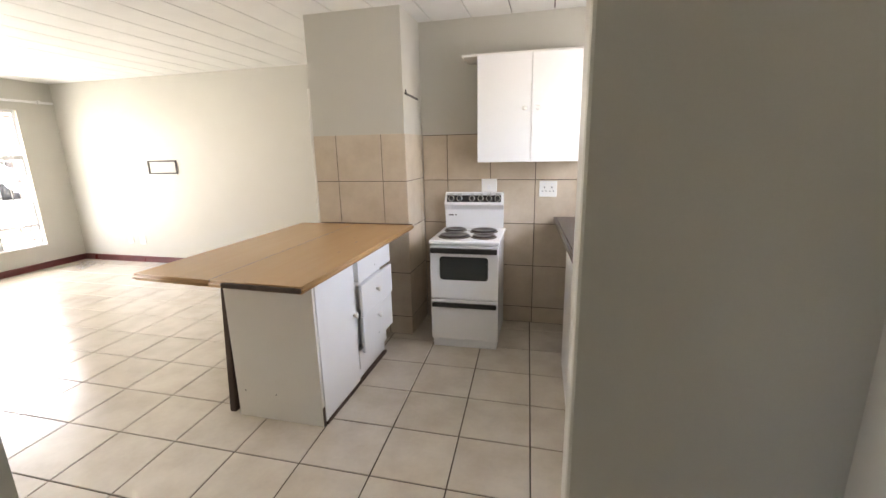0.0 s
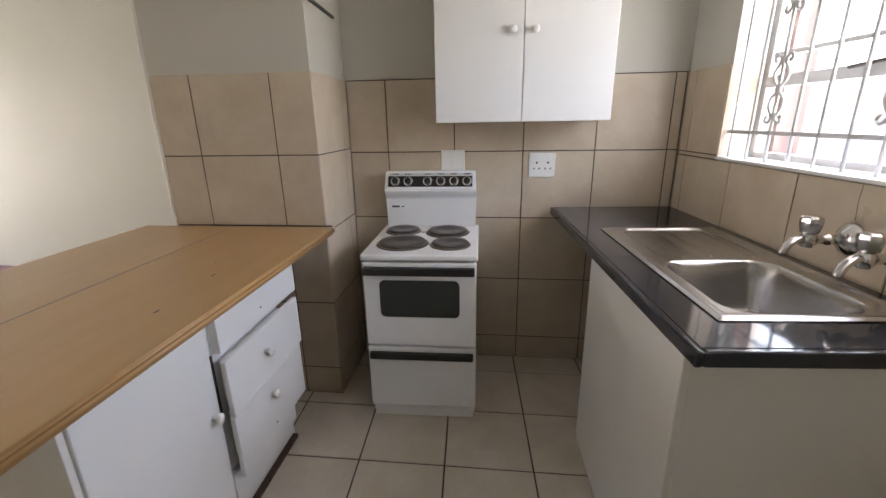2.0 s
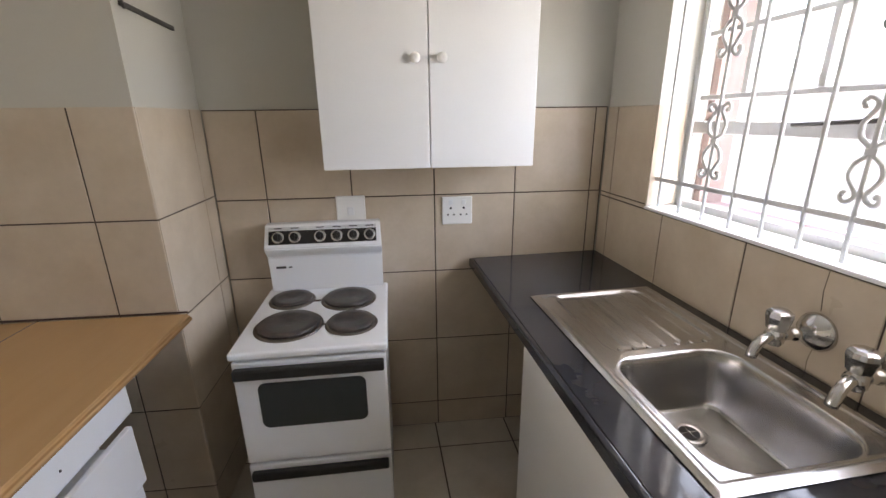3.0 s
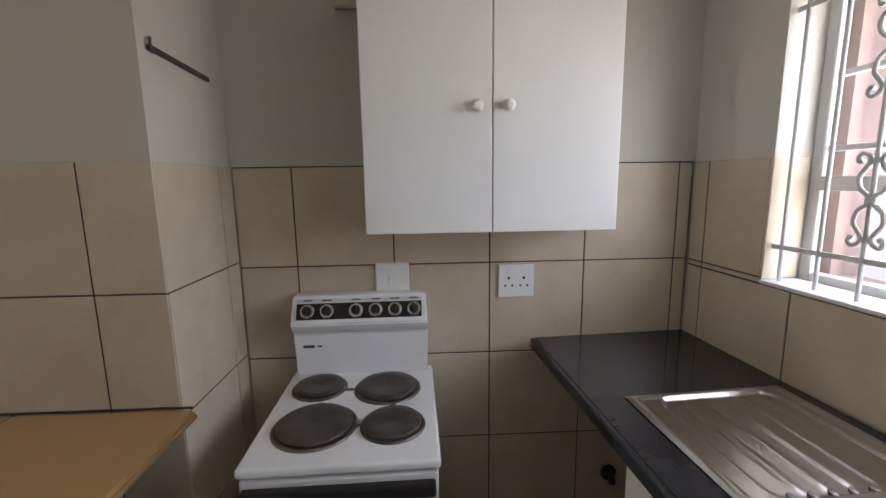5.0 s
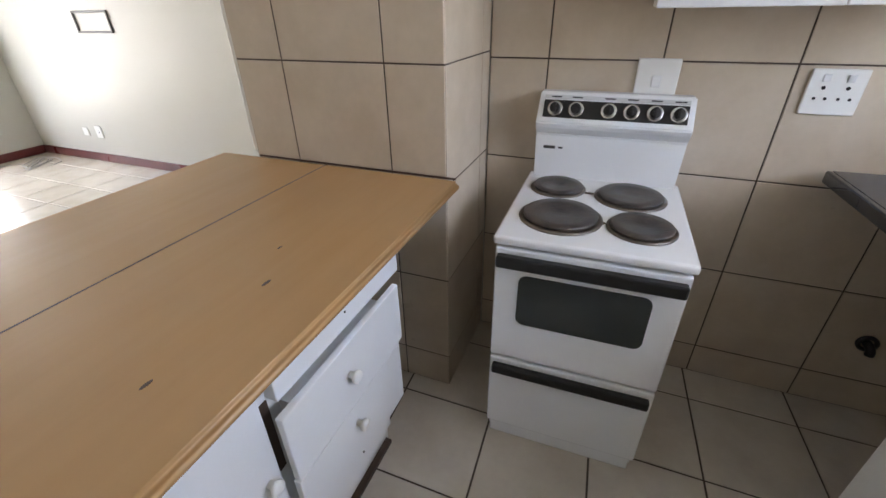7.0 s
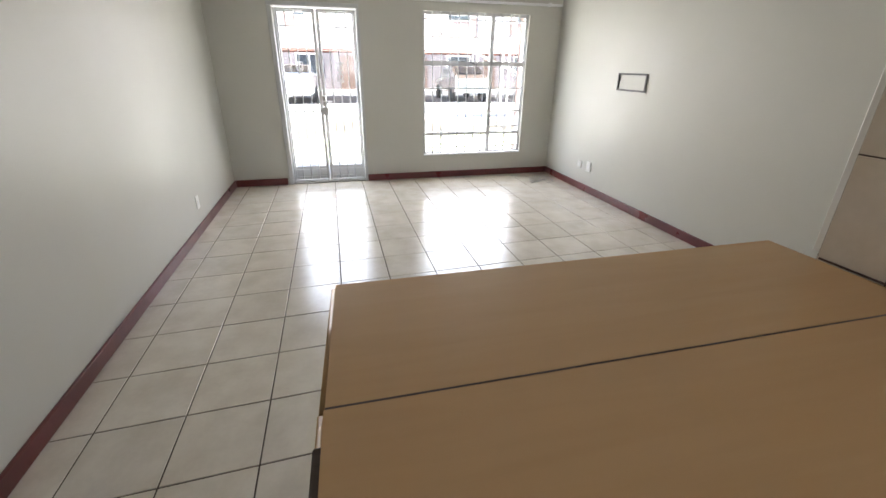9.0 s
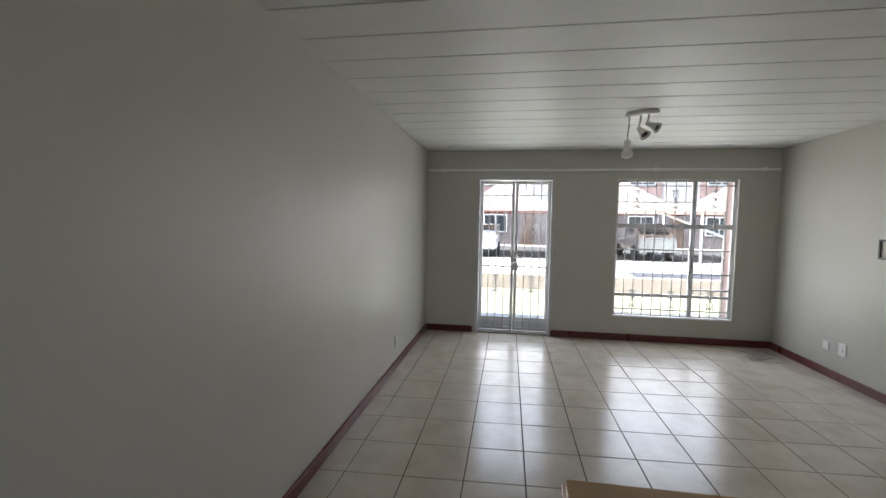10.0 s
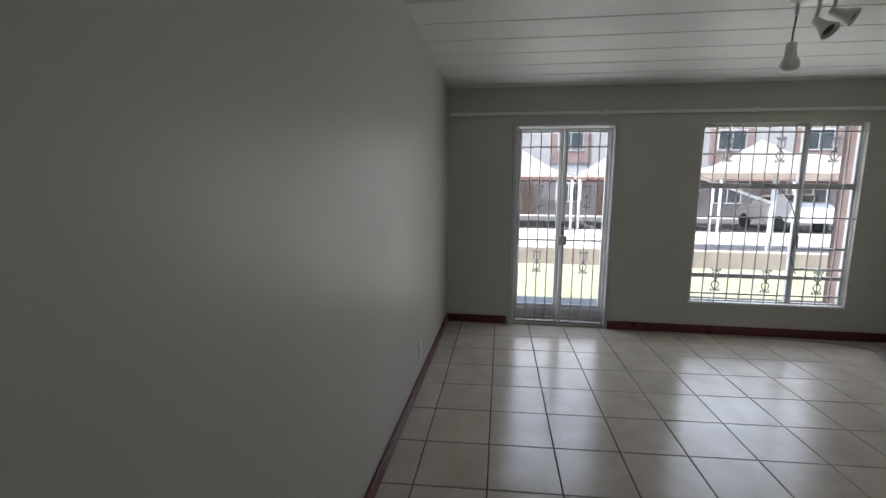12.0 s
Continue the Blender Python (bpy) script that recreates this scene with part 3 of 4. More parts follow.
for i in range(len(prof)):
    j = (i + 1) % len(prof)
    bm.faces.new((L[i], R[i], R[j], L[j]))
bevel_all(bm, 0.004, 2)
splash = part("control_panel", bm, STOVE_W, stove)
# sloped face between (0.463, 1.000) and (0.505, 1.086)
tilt = math.degrees(math.atan2(0.042, 0.086))
FACE = pose(0, 0.484, 1.043, -tilt, 0, 0)
part("fascia", boxed(-0.215, 0.215, -0.0045, 0.0, -0.030, 0.026, 0.001, FACE), BLACK, splash)
part("label_strip", boxed(-0.215, 0.215, -0.0045, 0.0, 0.030, 0.042, 0.001, FACE), GRILLE, splash, "grey strip with small marks")
for i, x in enumerate((-0.178, -0.112, -0.012, 0.055, 0.122, 0.188)):
    turn = FACE @ pose(x, -0.004, -0.002, 90, 0, 0)
    k = part("dial", lathe(bmesh.new(), [(0.0245, 0), (0.0245, 0.004), (0.021, 0.0045)], turn, 24), CHROME, splash, "chrome ringed dial")
    part("dial_knob", lathe(bmesh.new(), [(0.017, 0.004), (0.0155, 0.018), (0.012, 0.020)], turn, 20), BLACK, k)
    part("dial_grip", boxed(-0.0045, 0.0045, -0.015, 0.015, 0.016, 0.024, 0.001, turn), BLACK, k)
    part("mark", boxed(x - 0.016, x + 0.016, -0.0052, -0.004, 0.034, 0.038, 0.0, FACE), BLACK, splash)
part("badge", boxed(-0.205, -0.165, 0.4955, 0.4985, 0.905, 0.915, 0.001), DARKMETAL, splash, "small plain badge")
part("badge", boxed(-0.155, -0.140, 0.4955, 0.4985, 0.907, 0.913, 0.001), DARKMETAL, splash)
for x, y, r in ((-0.130, 0.395, 0.086), (0.095, 0.375, 0.104), (-0.095, 0.168, 0.113), (0.123, 0.158, 0.088)):
    pl = part("hot_plate", lathe(bmesh.new(), [(r * 0.3, 0.806), (r * 0.92, 0.807), (r * 0.93, 0.815), (r * 0.9, 0.8185), (r * 0.62, 0.8175), (r * 0.60, 0.8165), (r * 0.25, 0.8165), (r * 0.22, 0.815), (0.002, 0.815)], pose(x, y, 0), 40), HOT, stove, "worn dark cast iron plate")
    part("trim_ring", lathe(bmesh.new(), [(r * 0.92, 0.802), (r * 1.05, 0.802), (r * 1.04, 0.807), (r * 0.96, 0.811), (r * 0.93, 0.808)], pose(x, y, 0), 40), TRIM, pl)
for x, y, a, b in ((0.012, 0.165, 0.020, 0.012), (-0.028, 0.378, 0.018, 0.010), (-0.105, 0.290, 0.012, 0.012), (0.118, 0.262, 0.010, 0.012)):
    part("burn_mark", lathe(bmesh.new(), [(1.0, 0.8032), (0.7, 0.8037)], pose(x, y, 0) @ Matrix.Diagonal((a, b, 1, 1)), 14), BURNT, stove, "brown burnt-on spill")
od = part("oven_door", boxed(-0.243, 0.243, 0.0, 0.024, 0.378, 0.768, 0.006), STOVE_W, stove)
bm = bmesh.new()
ring = [(sx * 0.148 + 0.024 * math.cos(math.radians(a0 + k * 15)), 0.605 + sz * 0.061 + 0.024 * math.sin(math.radians(a0 + k * 15))) for sx, sz, a0 in ((1, 1, 0), (-1, 1, 90), (-1, -1, 180), (1, -1, 270)) for k in range(7)]
fr_v = [bm.verts.new((x, -0.003, z)) for x, z in ring]
bk_v = [bm.verts.new((x, 0.003, z)) for x, z in ring]
bm.faces.new(fr_v)
bm.faces.new(bk_v[::-1])
for i in range(len(ring)):
    bm.faces.new((fr_v[i], bk_v[i], bk_v[(i + 1) % len(ring)], fr_v[(i + 1) % len(ring)]))
part("window", bm, OVEN_GLASS, od, "dark oven glass")
part("handle", boxed(-0.236, 0.236, -0.026, 0.002, 0.716, 0.752, 0.006), BLACK, od, "long black handle")
dr = part("warming_drawer", boxed(-0.243, 0.243, 0.0, 0.024, 0.062, 0.368, 0.006), STOVE_W, stove)
part("handle", boxed(-0.232, 0.232, -0.022, 0.002, 0.315, 0.349, 0.006), BLACK, dr, "long black handle")

# ---- kitchen: wall cupboard ----
cup = thing("wall_cupboard", "white two-door wall cupboard with round knobs", "cupboard")
part("body", boxed(-0.509, 0.244, -0.247, 0.004, 1.328, 2.045, 0.002), BOARD, cup)
for a, b, kx in ((-0.509, -0.1345, -0.179), (-0.1315, 0.245, -0.088)):
    dd = part("door", boxed(a, b, -0.266, -0.249, 1.326, 2.05, 0.003), WHITE, cup)
    knob(dd, kx, -0.265, 1.69, pose(0, 0, 0, 90, 0, 0))
part("top_board", boxed(-0.62, 0.244, -0.255, 0.004, 2.046, 2.062, 0.003), BOARD, cup)

strip = thing("wall_board", "narrow pale board on the living room side of the tiled pillar", "board", pose(PIL_W - 0.001, PIL_S + 0.012, 0.9))
part("panel", boxed(-0.024, 0.0, 0.0, 0.22, 0.0, 0.98, 0.003), BOARD, strip)

# bracket strip on the side of the pillar
br = thing("rusty_hook_strip", "old dark metal strip screwed to the wall", "wall bracket", pose(PIL_E - 0.008, 0, 0))
part("strip", boxed(0.0, 0.010, -0.145, 0.145, -0.007, 0.007, 0.002, pose(0, -0.24, 1.810, -2.5)), DARKMETAL, br)
part("hook", tube(bmesh.new(), smooth_path([(0.004, -0.37, 1.838), (0.012, -0.388, 1.835), (0.014, -0.39, 1.815), (0.008, -0.375, 1.806)], 4), 0.004, 6), DARKMETAL, br)

# ---- kitchen: sink unit ----
def on_sink_wall(name, label, category):
    return thing(name, label, category, SINK)


unit = on_sink_wall("sink_cabinet", "cream sink base cabinet with plain panels", "cabinet")
part("front_panel", boxed(-0.532, -0.514, -1.390, -0.625, 0.0, 0.865, 0.003, pose(0, 0, 0, 0, 0, -2.6)), BOARD, unit)
part("side_panel", boxed(-0.578, -0.004, -1.366, -1.350, 0.0, 0.865, 0.003), BOARD, unit)
part("side_panel", boxed(-0.540, -0.004, -0.620, -0.604, 0.0, 0.865, 0.003), BOARD, unit)
part("worn_foot", boxed(-0.598, -0.570, -1.3695, -1.345, 0.0, 0.05, 0.002), DARKWOOD, unit, "swollen dark corner")

SX0, SX1, SY0, SY1 = -0.490, -0.042, -1.290, -0.458
slab = on_sink_wall("sink_counter", "black laminate counter with rounded front edge", "counter")
bm = bmesh.new()
for a, b, c, dd in ((-0.585, -0.002, SY1 - 0.02, -0.003), (-0.585, SX0 + 0.02, SY0 + 0.02, SY1 - 0.02), (SX1 - 0.02, -0.002, SY0 + 0.02, SY1 - 0.02), (-0.585, -0.002, -1.400, SY0 + 0.02)):
    box(bm, a, b, c, dd, 0.866, 0.902)
bmesh.ops.remove_doubles(bm, verts=bm.verts, dist=1e-5)
part("worktop", bm, SLATE, slab)
part("front_edge", boxed(-0.603, -0.5852, -1.418, -0.003, 0.8655, 0.9022, 0.005, seg=3), SLATE, slab)
part("end_edge", boxed(-0.5850, -0.002, -1.418, -1.4002, 0.8655, 0.9022, 0.005, seg=3), SLATE, slab)

sink = on_sink_wall("sink", "stainless steel sink with ribbed drainer", "sink")


def grid_surface(fn, nx, ny):
    bm = bmesh.new()
    vv = [[bm.verts.new(fn(i / nx, j / ny)) for j in range(ny + 1)] for i in range(nx + 1)]
    for i in range(nx):
        for j in range(ny):
            f = bm.faces.new((vv[i][j], vv[i + 1][j], vv[i + 1][j + 1], vv[i][j + 1]))
            f.smooth = True
    return bm


def step_down(v, width):
    t = min(1, max(0, v / width))
    return t * t * (3 - 2 * t)


def rr_dist(x, y, cx, cy, hx, hy, r):
    """Distance inside a rounded rectangle (positive inside)."""
    qx, qy = abs(x - cx) - hx + r, abs(y - cy) - hy + r
    return -(math.hypot(max(qx, 0), max(qy, 0)) + min(max(qx, qy), 0) - r)


def sink_height(u, v):
    x, y = SX0 + u * (SX1 - SX0), SY0 + v * (SY1 - SY0)
    edge = min(x - SX0, SX1 - x, y - SY0, SY1 - y)
    z = 0.905 + 0.006 * step_down(edge, 0.012) - 0.004 * step_down(edge - 0.02, 0.012)
    bowl = rr_dist(x, y, -0.276, -1.068, 0.168, 0.190, 0.075)
    z -= 0.15 * step_down(bowl, 0.045) + 0.008 * step_down(bowl - 0.05, 0.1)
    drain = rr_dist(x, y, -0.255, -0.665, 0.165, 0.185, 0.045)
    z -= 0.006 * step_down(drain, 0.012)
    if drain > 0.012:
        z += 0.0022 * max(0, math.sin((x + 0.42) / 0.0275 * math.pi)) * step_down(drain - 0.012, 0.03)
    return (x, y, z)


part("basin", grid_surface(sink_height, 110, 190), STEEL, sink)
drain = part("drain", lathe(bmesh.new(), [(0.040, 0.7500), (0.040, 0.7545), (0.034, 0.7565), (0.026, 0.7535), (0.003, 0.7530)], pose(-0.276, -0.995, 0), 28), CHROME, sink)
part("drain_hole", lathe(bmesh.new(), [(0.024, 0.7532), (0.023, 0.7546)], pose(-0.276, -0.995, 0), 24), BLACK, drain, "dark waste opening")
part("drain_cross", boxed(-0.298, -0.254, -0.9965, -0.9935, 0.7540, 0.7556), CHROME, drain)
part("drain_cross", boxed(-0.2775, -0.2745, -1.017, -0.973, 0.7541, 0.7557), CHROME, drain)
for k in range(7):
    x = -0.3825 + k * 0.0425
    part("bead", lathe(bmesh.new(), [(0.008, 0.9030), (0.0075, 0.9055), (0.004, 0.9068), (0.001, 0.9070)], pose(x, -0.838, 0) @ Matrix.Diagonal((0.8, 1.4, 1, 1)), 12), STEEL, sink)


def tap(y, swing):
    ob = on_sink_wall("tap", "chrome wall tap with a clear ribbed head", "tap")
    z = 1.010
    out = pose(0.0, y, z, 0, -90, 0)
    part("flange", lathe(bmesh.new(), [(0.046, 0), (0.046, 0.004), (0.041, 0.012), (0.024, 0.022), (0.015, 0.028)], out, 32), CHROME, ob)
    part("body", lathe(bmesh.new(), [(0.0135, 0.02), (0.0125, 0.05), (0.016, 0.056), (0.016, 0.066), (0.012, 0.072), (0.012, 0.10), (0.018, 0.106), (0.018, 0.128), (0.012, 0.134)], out, 20), CHROME, ob)
    part("valve", lathe(bmesh.new(), [(0.014, z - 0.02), (0.019, z - 0.012), (0.019, z + 0.012), (0.013, z + 0.020), (0.011, z + 0.030)], pose(-0.115, y, 0), 20), CHROME, ob)
    head = bmesh.new()
    rings = []
    for r, h in ((0.015, 0.016), (0.021, 0.020), (0.0265, 0.050), (0.0255, 0.061), (0.019, 0.066), (0.004, 0.067)):
        rings.append([head.verts.new((-0.115 + r * (1 - 0.09 * (k % 2)) * math.cos(math.pi * k / 8), y + r * (1 - 0.09 * (k % 2)) * math.sin(math.pi * k / 8), z + h)) for k in range(16)])
    for a, b in zip(rings, rings[1:]):
        for k in range(16):
            head.faces.new((a[k], a[(k + 1) % 16], b[(k + 1) % 16], b[k]))
    head.faces.new(rings[0][::-1])
    head.faces.new(rings[-1])
    part("head", head, CHROME, ob, "ribbed clear tap head")
    part("spout", tube(bmesh.new(), smooth_path([(-0.115, y, z), (-0.145, y - swing * 0.4, z + 0.002), (-0.170, y - swing * 0.8, z - 0.008), (-0.182, y - swing, z - 0.026), (-0.184, y - swing, z - 0.036)], 5), 0.0115, 14), CHROME, ob)
    return tagged(ob, group="sink taps")


tap(-1.010, 0.014)
tap(-1.182, 0.018)
crack = on_sink_wall("tile_crack", "fine dark crack running down a wall tile", "crack")
part("crack_line", tube(bmesh.new(), [(0.0005, -1.002, 1.158), (0.0005, -1.0, 1.11), (0.0005, -1.006, 1.06)], 0.0009, 5), WALL_GROUT, crack)
part("crack_line", tube(bmesh.new(), [(0.0005, -1.010, 0.965), (0.0005, -1.005, 0.93), (0.0005, -1.008, 0.897)], 0.0009, 5), WALL_GROUT, crack)

hole = thing("drain_pipe", "black waste pipe stub in a broken tile", "pipe", pose(0.385, 0, 0.305))
part("socket_ring", lathe(bmesh.new(), [(0.032, 0), (0.032, 0.012), (0.020, 0.014), (0.020, 0.002)], pose(0, 0.004, 0, 90), 20), BLACK, hole)
part("stub", tube(bmesh.new(), smooth_path([(0, 0.0, 0), (0.0, -0.02, 0.0), (0.004, -0.03, -0.012), (0.005, -0.032, -0.028)], 4), 0.014, 10), BLACK, hole)

# kitchen window and its bars
window_2 = tagged(on_sink_wall("window_2", "white steel kitchen window over the sink", "window"), kind="structure")
KX = 0.145
steel_frame(window_2, KWIN[0], KWIN[1], KWIN[2], KWIN[3], KX, name="window_frame")
part("transom", boxed(KX - 0.020, KX + 0.020, KWIN[0] + 0.03, KWIN[1] - 0.03, 1.437, 1.478, 0.004), STEELWHITE, window_2)
part("sash_rail", boxed(KX - 0.008, KX + 0.022, KWIN[0] + 0.03, KWIN[1] - 0.03, 1.546, 1.562, 0.003), STEELWHITE, window_2)
part("glazing_bar", boxed(KX - 0.006, KX + 0.020, KWIN[0] + 0.03, KWIN[1] - 0.03, 1.747, 1.763, 0.003), STEELWHITE, window_2)
for k in range(5):
    yy = -0.527 - 0.236 * k
    part("sash_bar", boxed(KX - 0.007, KX + 0.021, yy - 0.010, yy + 0.010, 1.562, KWIN[3] - 0.03, 0.003), STEELWHITE, window_2)
pane(window_2, KWIN[0] + 0.03, KWIN[1] - 0.03, KWIN[2] + 0.03, KWIN[3] - 0.03, KX)
part("stay", tube(bmesh.new(), [(KX - 0.04, -0.74, 1.47), (KX - 0.045, -1.0, 1.485)], 0.006), DARKMETAL, window_2, "dark window stay")
part("window_sill", boxed(-0.004, 0.12, KWIN[0] + 0.002, KWIN[1] - 0.002, KWIN[2] + 0.001, KWIN[2] + 0.012, 0.003), WHITE, window_2)
grille_k = on_sink_wall("window_grille", "white burglar bars with lyre scrolls on the kitchen window", "burglar bars")
bars_panel(grille_k, KWIN[0] + 0.005, KWIN[1] - 0.005, KWIN[2] + 0.013, KWIN[3] - 0.001, 13, (1.275, 1.925), ((2, 1.42), (6, 1.42), (10, 1.42), (2, 1.77), (6, 1.77), (10, 1.77)), 0.03, first=KWIN[1] - 0.035, pitch=-0.107)
rod = on_sink_wall("curtain_rod", "white curtain rod above the kitchen window", "curtain rail")
part("rod", tube(bmesh.new(), [(-0.05, -0.10, 2.155), (-0.05, -1.9, 2.155)], 0.011, 10), WHITE, rod)
for yy in (-0.16, -1.82):
    part("bracket", boxed(-0.06, 0.008, yy, yy + 0.02, 2.14, 2.17, 0.003), WHITE, rod)


# ---- outside ----
structure("ground", boxed(-400, 400, -400, 400, -0.5, -0.17), PAVING, "pale concrete paving", "ground")
structure("lawn", boxed(-10.95, WEST - 0.24, -25, 25, -0.17, -0.10, 0.0), GRASS, "short sunlit lawn", "lawn")
structure("porch", boxed(-7.75, WEST - 0.22, -2.9, -1.0, -0.169, -0.02, 0.01), PAVING, "concrete step outside the door", "porch")
structure("low_wall", boxed(-11.2, -10.96, -25, 25, -0.169, 0.24, 0.02), KERB, "low plastered wall along the lawn", "wall")
# carport shade is put into this strip's dark colour
structure("road", boxed(-30, -20.5, -60, 60, -0.169, -0.155), TAR, "ground under the carports, coloured dark for their shade", "road")


def carport(y, x0=-22.5, w=5.2, dpt=4.6, z0=2.0, z1=3.7):
    ob = thing("carport", "pale shade-net carport tent on white posts", "carport", pose(x0, y, -0.155), "carports")
    bm = bmesh.new()
    n = 10
    vv = [[bm.verts.new((-dpt / 2 + dpt * i / n, -w / 2 + w * j / n, z0 + 0.15 + (z1 - z0) * (1 - max(abs(2 * i / n - 1), abs(2 * j / n - 1))) ** 1.25)) for j in range(n + 1)] for i in range(n + 1)]
    for i in range(n):
        for j in range(n):
            bm.faces.new((vv[i][j], vv[i + 1][j], vv[i + 1][j + 1], vv[i][j + 1]))
    bmesh.ops.solidify(bm, geom=list(bm.faces), thickness=0.02)
    part("canopy", bm, SHADENET, ob)
    for sx in (-1, 1):
        part("edge_beam", tube(bmesh.new(), [(sx * dpt / 2, -w / 2, z0 + 0.12), (sx * dpt / 2, w / 2, z0 + 0.12)], 0.05), ROOF, ob)
        for sy in (-1, 1):
            part("post", tube(bmesh.new(), [(sx * dpt / 2 * 0.98, sy * w / 2 * 0.98, 0.0), (sx * dpt / 2 * 0.98, sy * w / 2 * 0.98, z0 + 0.12)], 0.05), WHITE, ob)
    return ob


for i in range(7):
    carport(-13.0 + i * 5.4)


def car(m, label, paint=CARPAINT):
    ob = thing("car", label, "car", m, "parked cars")
    prof = [(-2.0, 0.35), (-2.02, 0.75), (-1.9, 0.95), (-1.05, 1.02), (-0.45, 1.48), (0.9, 1.52), (1.75, 1.15), (1.98, 1.0), (2.0, 0.4)]
    bm = bmesh.new()
    a = [bm.verts.new((x, -0.8 + (0.12 if z > 1.1 else 0), z)) for x, z in prof]
    b = [bm.verts.new((x, 0.8 - (0.12 if z > 1.1 else 0), z)) for x, z in prof]
    bm.faces.new(a)
    bm.faces.new(b[::-1])
    for i in range(len(prof)):
        j = (i + 1) % len(prof)
        bm.faces.new((a[i], b[i], b[j], a[j]))
    body = part("body", bevel_all(bm, 0.06, 2), paint, ob)
    part("windscreen", boxed(-0.01, 0.01, -0.62, 0.62, -0.30, 0.26, 0.005, pose(-0.75, 0, 1.27, 0, 52, 0)), CARGLASS, body)
    part("rear_window", boxed(-0.01, 0.01, -0.6, 0.6, -0.3, 0.3, 0.005, pose(1.36, 0, 1.36, 0, -66, 0)), CARGLASS, body)
    for s in (-1, 1):
        part("side_window", boxed(-0.45, 0.85, s * 0.735 - 0.01, s * 0.735 + 0.01, 1.1, 1.40, 0.005), CARGLASS, body)
        for x in (-1.3, 1.25):
            part("wheel", lathe(bmesh.new(), [(0.16, -0.1), (0.31, -0.1), (0.32, 0.0), (0.31, 0.1), (0.16, 0.1)], pose(x, s * 0.74, 0.32, 90), 20), TYRE, ob)
    return ob


car(pose(-22.3, -3.3, -0.155, 0, 0, 0), "white hatchback parked under a carport")
car(pose(-22.6, -6.2, -0.155, 0, 0, 180), "white car parked under a carport")
car(pose(-22.4, 9.6, -0.155, 0, 0, 0), "white car parked under a carport")
car(pose(-22.4, 4.4, -0.155, 0, 0, 0), "grey car parked under a carport", STEEL)

# near shade sail on a leaning white post, beyond the lawn
sail = thing("carport", "pale shade-net carport close beyond the low wall", "carport", pose(-13.2, 4.4, -0.17), "carports")
part("post", tube(bmesh.new(), [(1.7, -1.5, 0), (1.62, -1.45, 1.2), (1.55, -1.4, 1.95)], 0.055), WHITE, sail, "white steel post")
part("brace", tube(bmesh.new(), [(1.65, -1.48, 1.35), (0.7, -2.6, 1.95)], 0.03), WHITE, sail)
part("post", tube(bmesh.new(), [(1.7, 3.2, 0), (1.6, 3.2, 1.95)], 0.055), WHITE, sail, "white steel post")
bm = bmesh.new()
n = 8
vv = [[bm.verts.new((-2.2 + 4.0 * i / n, -3.4 + 7.0 * j / n, 1.95 + 0.55 * (1 - max(abs(2 * i / n - 1), abs(2 * j / n - 1))))) for j in range(n + 1)] for i in range(n + 1)]
for i in range(n):
    for j in range(n):
        bm.faces.new((vv[i][j], vv[i + 1][j], vv[i + 1][j + 1], vv[i][j + 1]))
bmesh.ops.solidify(bm, geom=list(bm.faces), thickness=0.02)
part("canopy", bm, SHADENET, sail)

# the apartment block across the drive
block = thing("apartment_building", "two-storey plastered apartment block with brick bands", "building", pose(-32, 0, -0.17))
part("wall", boxed(-8, 0, -60, 60, 0, 10.5), PLASTER, block)
part("plinth_band", boxed(0.002, 0.05, -60, 60, 0, 2.3), GREYBAND, block, "dark grey band along the ground floor")
part("roof", boxed(-8.6, 0.6, -60.5, 60.5, 10.5, 11.0, 0.05), ROOF, block)
for i in range(14):
    yy = -33 + i * 5.0
    part("brick_band", boxed(0.002, 0.06, yy - 1.3, yy + 1.3, 3.5, 6.2), BRICK, block)
    for zz in (0.9, 4.3, 7.6):
        w = part("window", boxed(0.05, 0.10, yy - 0.85, yy + 0.85, zz, zz + 1.3, 0.01), STEELWHITE, block)
        part("window_pane", boxed(0.09, 0.105, yy - 0.78, yy - 0.03, zz + 0.07, zz + 1.23), CARGLASS, w)
        part("window_pane", boxed(0.09, 0.105, yy + 0.03, yy + 0.78, zz + 0.07, zz + 1.23), CARGLASS, w)
    part("door", boxed(0.01, 0.07, yy + 1.9, yy + 2.8, 0, 2.1, 0.01), DARKWOOD, block)

# yard side of the kitchen
structure("yard_wall", boxed(5.2, 5.45, -14, 14, -0.169, 2.0, 0.02), PLASTER, "pale plastered yard wall outside the kitchen", "wall")


# ---- tiles: floor, then walls ----
TILE_CACHE = {}


def tile_mesh(name, w, h, mat, gap=0.005, th=0.008, lip=0.0016, skew=0.0):
    key = (name, round(w, 3), round(h, 3))
    if key not in TILE_CACHE:
        a, b = w / 2 - gap / 2, h / 2 - gap / 2
        vs = [(-a, -b, -th), (a, -b, -th), (a, b, -th), (-a, b, -th), (-a, -b, -lip), (a, -b, -lip), (a, b, -lip), (-a, b, -lip),
              (-a + lip, -b + lip, 0), (a - lip, -b + lip, 0), (a - lip, b - lip, 0), (-a + lip, b - lip, 0)]
        vs = [(x - skew * y, y, z) for x, y, z in vs]
        fs = [(8, 9, 10, 11)]
        for i in range(4):
            j = (i + 1) % 4
            fs += [(i, j, j + 4, i + 4), (i + 4, j + 4, j + 8, i + 8)]
        me = bpy.data.meshes.new(name)
        me.from_pydata(vs, [], fs)
        me.materials.append(mat)
        TILE_CACHE[key] = me
    return TILE_CACHE[key]


jit = random.Random(11)


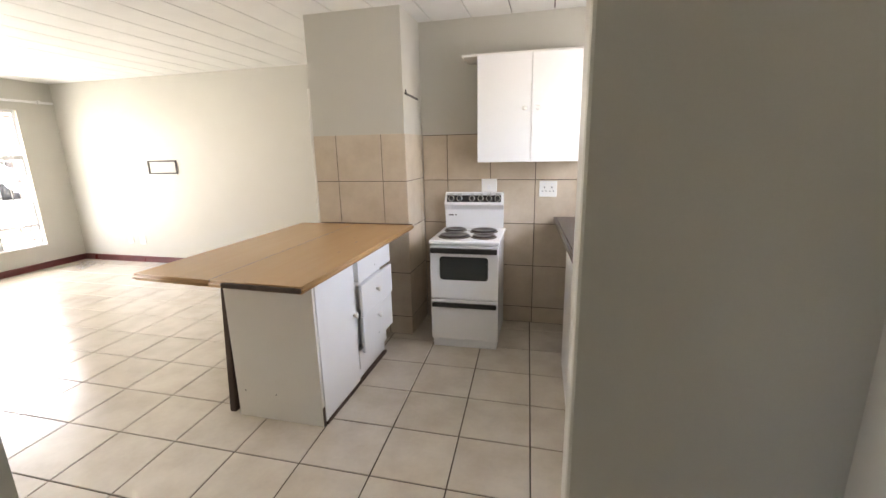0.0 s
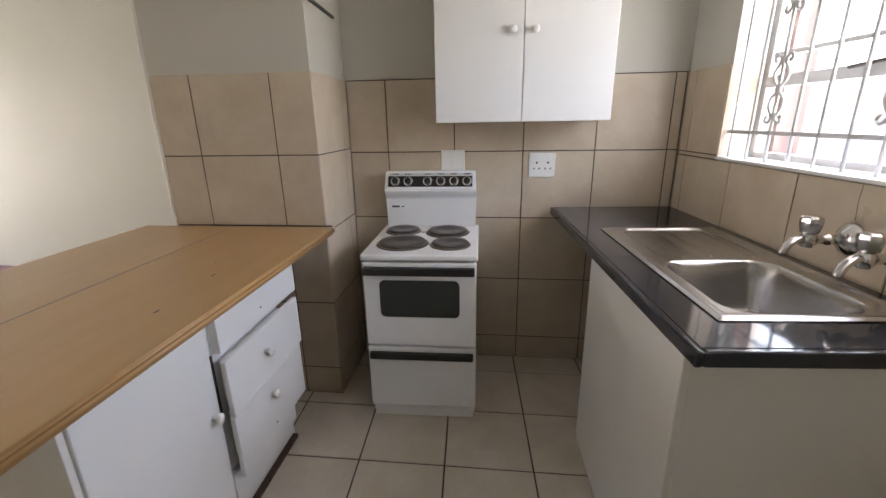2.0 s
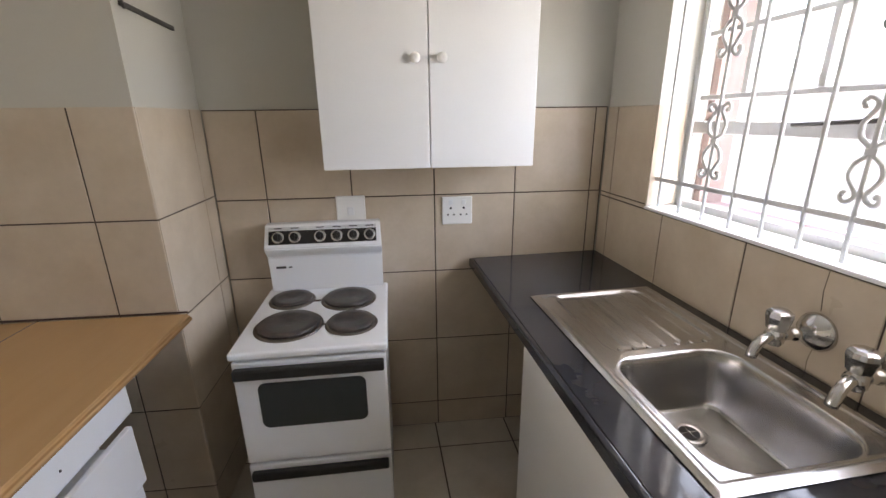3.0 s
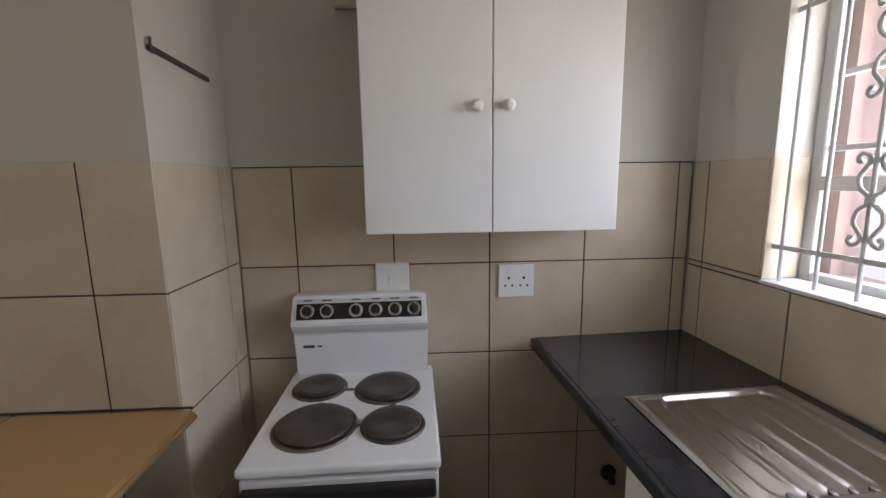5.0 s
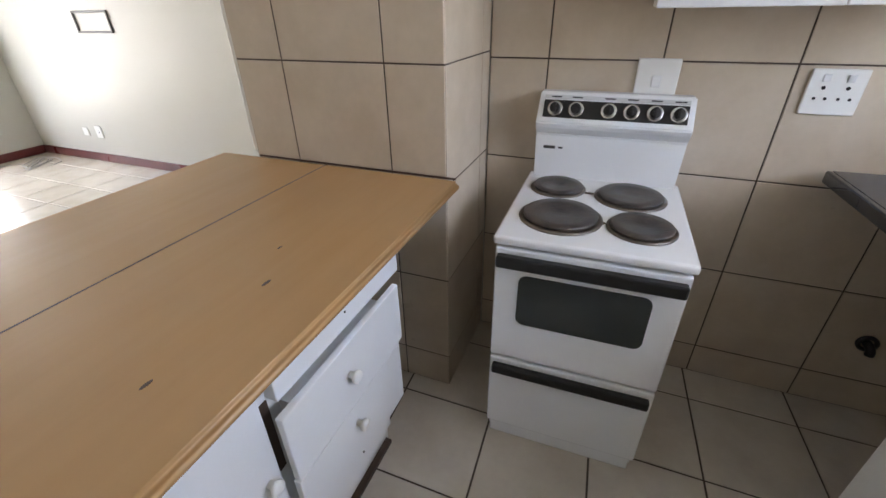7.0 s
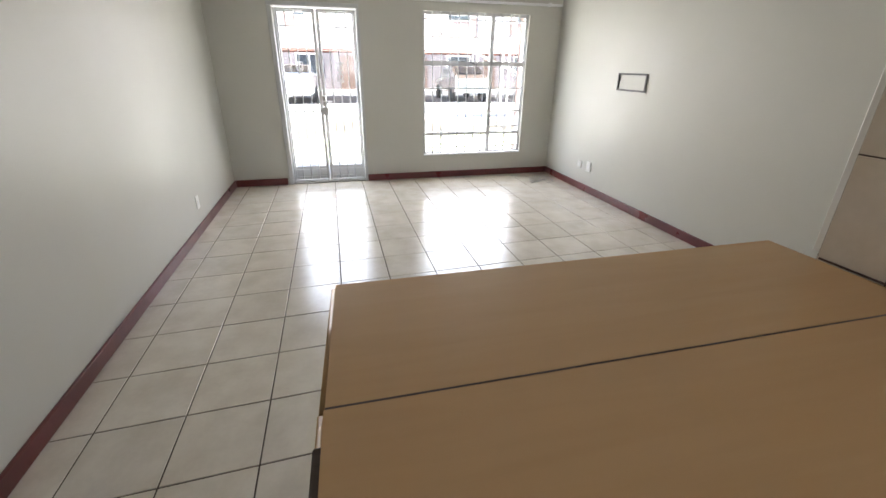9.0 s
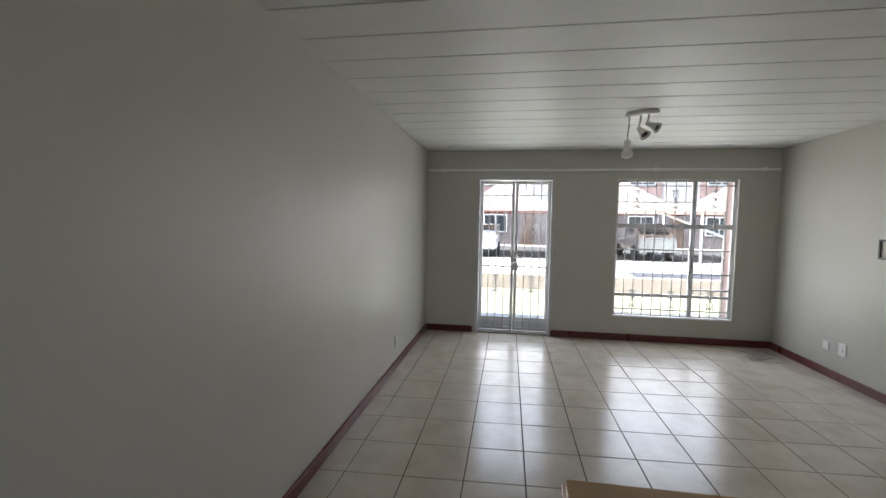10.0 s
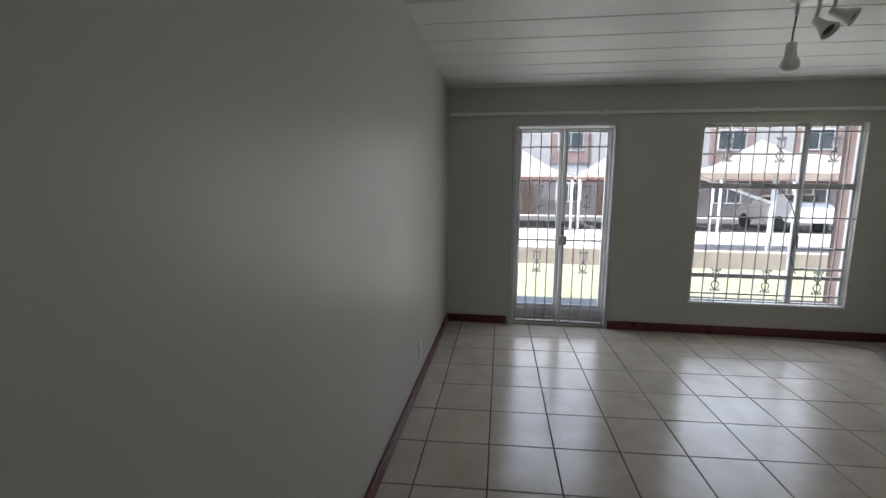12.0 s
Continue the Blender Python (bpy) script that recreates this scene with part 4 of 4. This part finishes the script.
def lay(parent, mat, name, lines_u, lines_v, place, skip=None, gap=0.005, skew=0.0):
    for u0, u1 in zip(lines_u, lines_u[1:]):
        for v0, v1 in zip(lines_v, lines_v[1:]):
            if u1 - u0 < 0.012 or v1 - v0 < 0.012 or (skip and skip((u0 + u1) / 2 - skew * (v0 + v1) / 2, (v0 + v1) / 2)):
                continue
            ob = new(name, tile_mesh(name + "_" + mat.name, u1 - u0, v1 - v0, mat, gap, skew=skew))
            ob.parent = parent
            ob.matrix_basis = place @ pose((u0 + u1) / 2 - skew * (v0 + v1) / 2, (v0 + v1) / 2, jit.uniform(-0.0006, 0.0), jit.uniform(-0.12, 0.12), jit.uniform(-0.12, 0.12))


SKEW = 0.048      # the joints across the rooms run a little out of square
fx = [-0.1145 + 0.356 * k for k in range(-19, 4)]
fy = sorted([NORTH] + [-0.853 + 0.346 * k for k in range(-11, 6)])
lay(floor, FLOOR_TILE, "tile", fx, fy, Matrix(), lambda x, y: x < WEST - 0.17 or x > 1.0 or (x < -0.95 and y < SOUTH - 0.17) or (x > PIL_E and y > 0.2) or (PIL_W + 0.19 < x < PIL_E - 0.19 and y > -0.2), 0.0065, SKEW)

ROWS = [0.0, 0.135, 0.489, 0.835, 1.182, 1.536]
PILLAR_ROWS = [0.0, 0.15, 0.505, 0.855, 1.203, 1.542]
BACK = Matrix(((1, 0, 0, 0), (0, 0, -1, 0), (0, 1, 0, 0), (0, 0, 0, 1)))


def grout_on(parent, x0, x1, y0, y1, z0, z1):
    return part("grout", boxed(x0, x1, y0, y1, z0, z1), WALL_GROUT, parent)


grout_on(wall_kitchen, PIL_E + 0.001, 0.645, 0.003, 0.009, 0.0, 1.538)
lay(wall_kitchen, WALL_TILE, "tile", [PIL_E, -0.797, -0.449, -0.100, 0.253, 0.594, 0.643], ROWS, BACK)
grout_on(wall_pillar, PIL_W + 0.001, PIL_E - 0.001, PIL_S + 0.003, PIL_S + 0.009, 0.0, 1.538)
lay(wall_pillar, WALL_TILE, "tile", [PIL_W, -1.545, -1.187, PIL_E], PILLAR_ROWS, Matrix.Translation((0, PIL_S, 0)) @ BACK)
grout_on(wall_pillar, PIL_E - 0.009, PIL_E - 0.003, PIL_S + 0.003, 0.0, 0.0, 1.538)
lay(wall_pillar, WALL_TILE, "tile", [PIL_S, -0.09, 0.0], PILLAR_ROWS, Matrix.Translation((PIL_E, 0, 0)) @ pose(0, 0, 0, 0, 0, 90) @ BACK)
EASTW = pose(0, 0, 0, 0, 0, -90) @ BACK
g = grout_on(wall_sink, 0.003, 0.009, KWIN[0], -0.002, 0.0, 1.159)
g = grout_on(wall_sink, 0.003, 0.009, KWIN[1] + 0.001, -0.002, 1.159, 1.534)
lay(wall_sink, WALL_TILE, "tile", [0.0, 0.075, 0.424, 0.776, 1.127, 1.478, 1.72], [0.0, 0.135, 0.485, 0.82, 1.161], EASTW)
lay(wall_sink, WALL_TILE, "tile", [0.0, 0.075, 0.32], [1.162, 1.180, 1.536], EASTW)
# tiled reveal of the kitchen window
lay(wall_sink, WALL_TILE, "tile", [0.0, 0.12], [1.175, 1.536], pose(0, KWIN[1] - 0.006, 0) @ BACK)

# brick outer leaf round the openings
bm = wall_with_holes("x", WEST - 0.26, WEST - 0.221, SOUTH - 0.2, NORTH + 0.2, [(DOOR[0] - 0.02, DOOR[1] + 0.02, -0.12, 2.03), (WIN[0] + 0.01, WIN[1] - 0.01, WIN[2] + 0.01, WIN[3] - 0.01)], 2.62)
structure("outer_leaf", bm, BRICK, "red face brick outer leaf of the window wall", "wall")
outer = structure("outer_leaf", wall_with_holes("x", 0.201, 0.30, -2.3, 0.2, [(KWIN[0] + 0.02, KWIN[1] - 0.03, KWIN[2] + 0.02, KWIN[3] - 0.01)], 2.62), BRICK, "red face brick outer leaf of the kitchen wall", "wall")
outer.matrix_basis = SINK
bm = boxed(WEST - 0.22, WEST - 0.085, WIN[1] - 0.008, WIN[1] - 0.001, WIN[2] + 0.002, WIN[3] - 0.002)
structure("brick_reveal", bm, BRICK, "brick reveal outside the window frame", "wall")
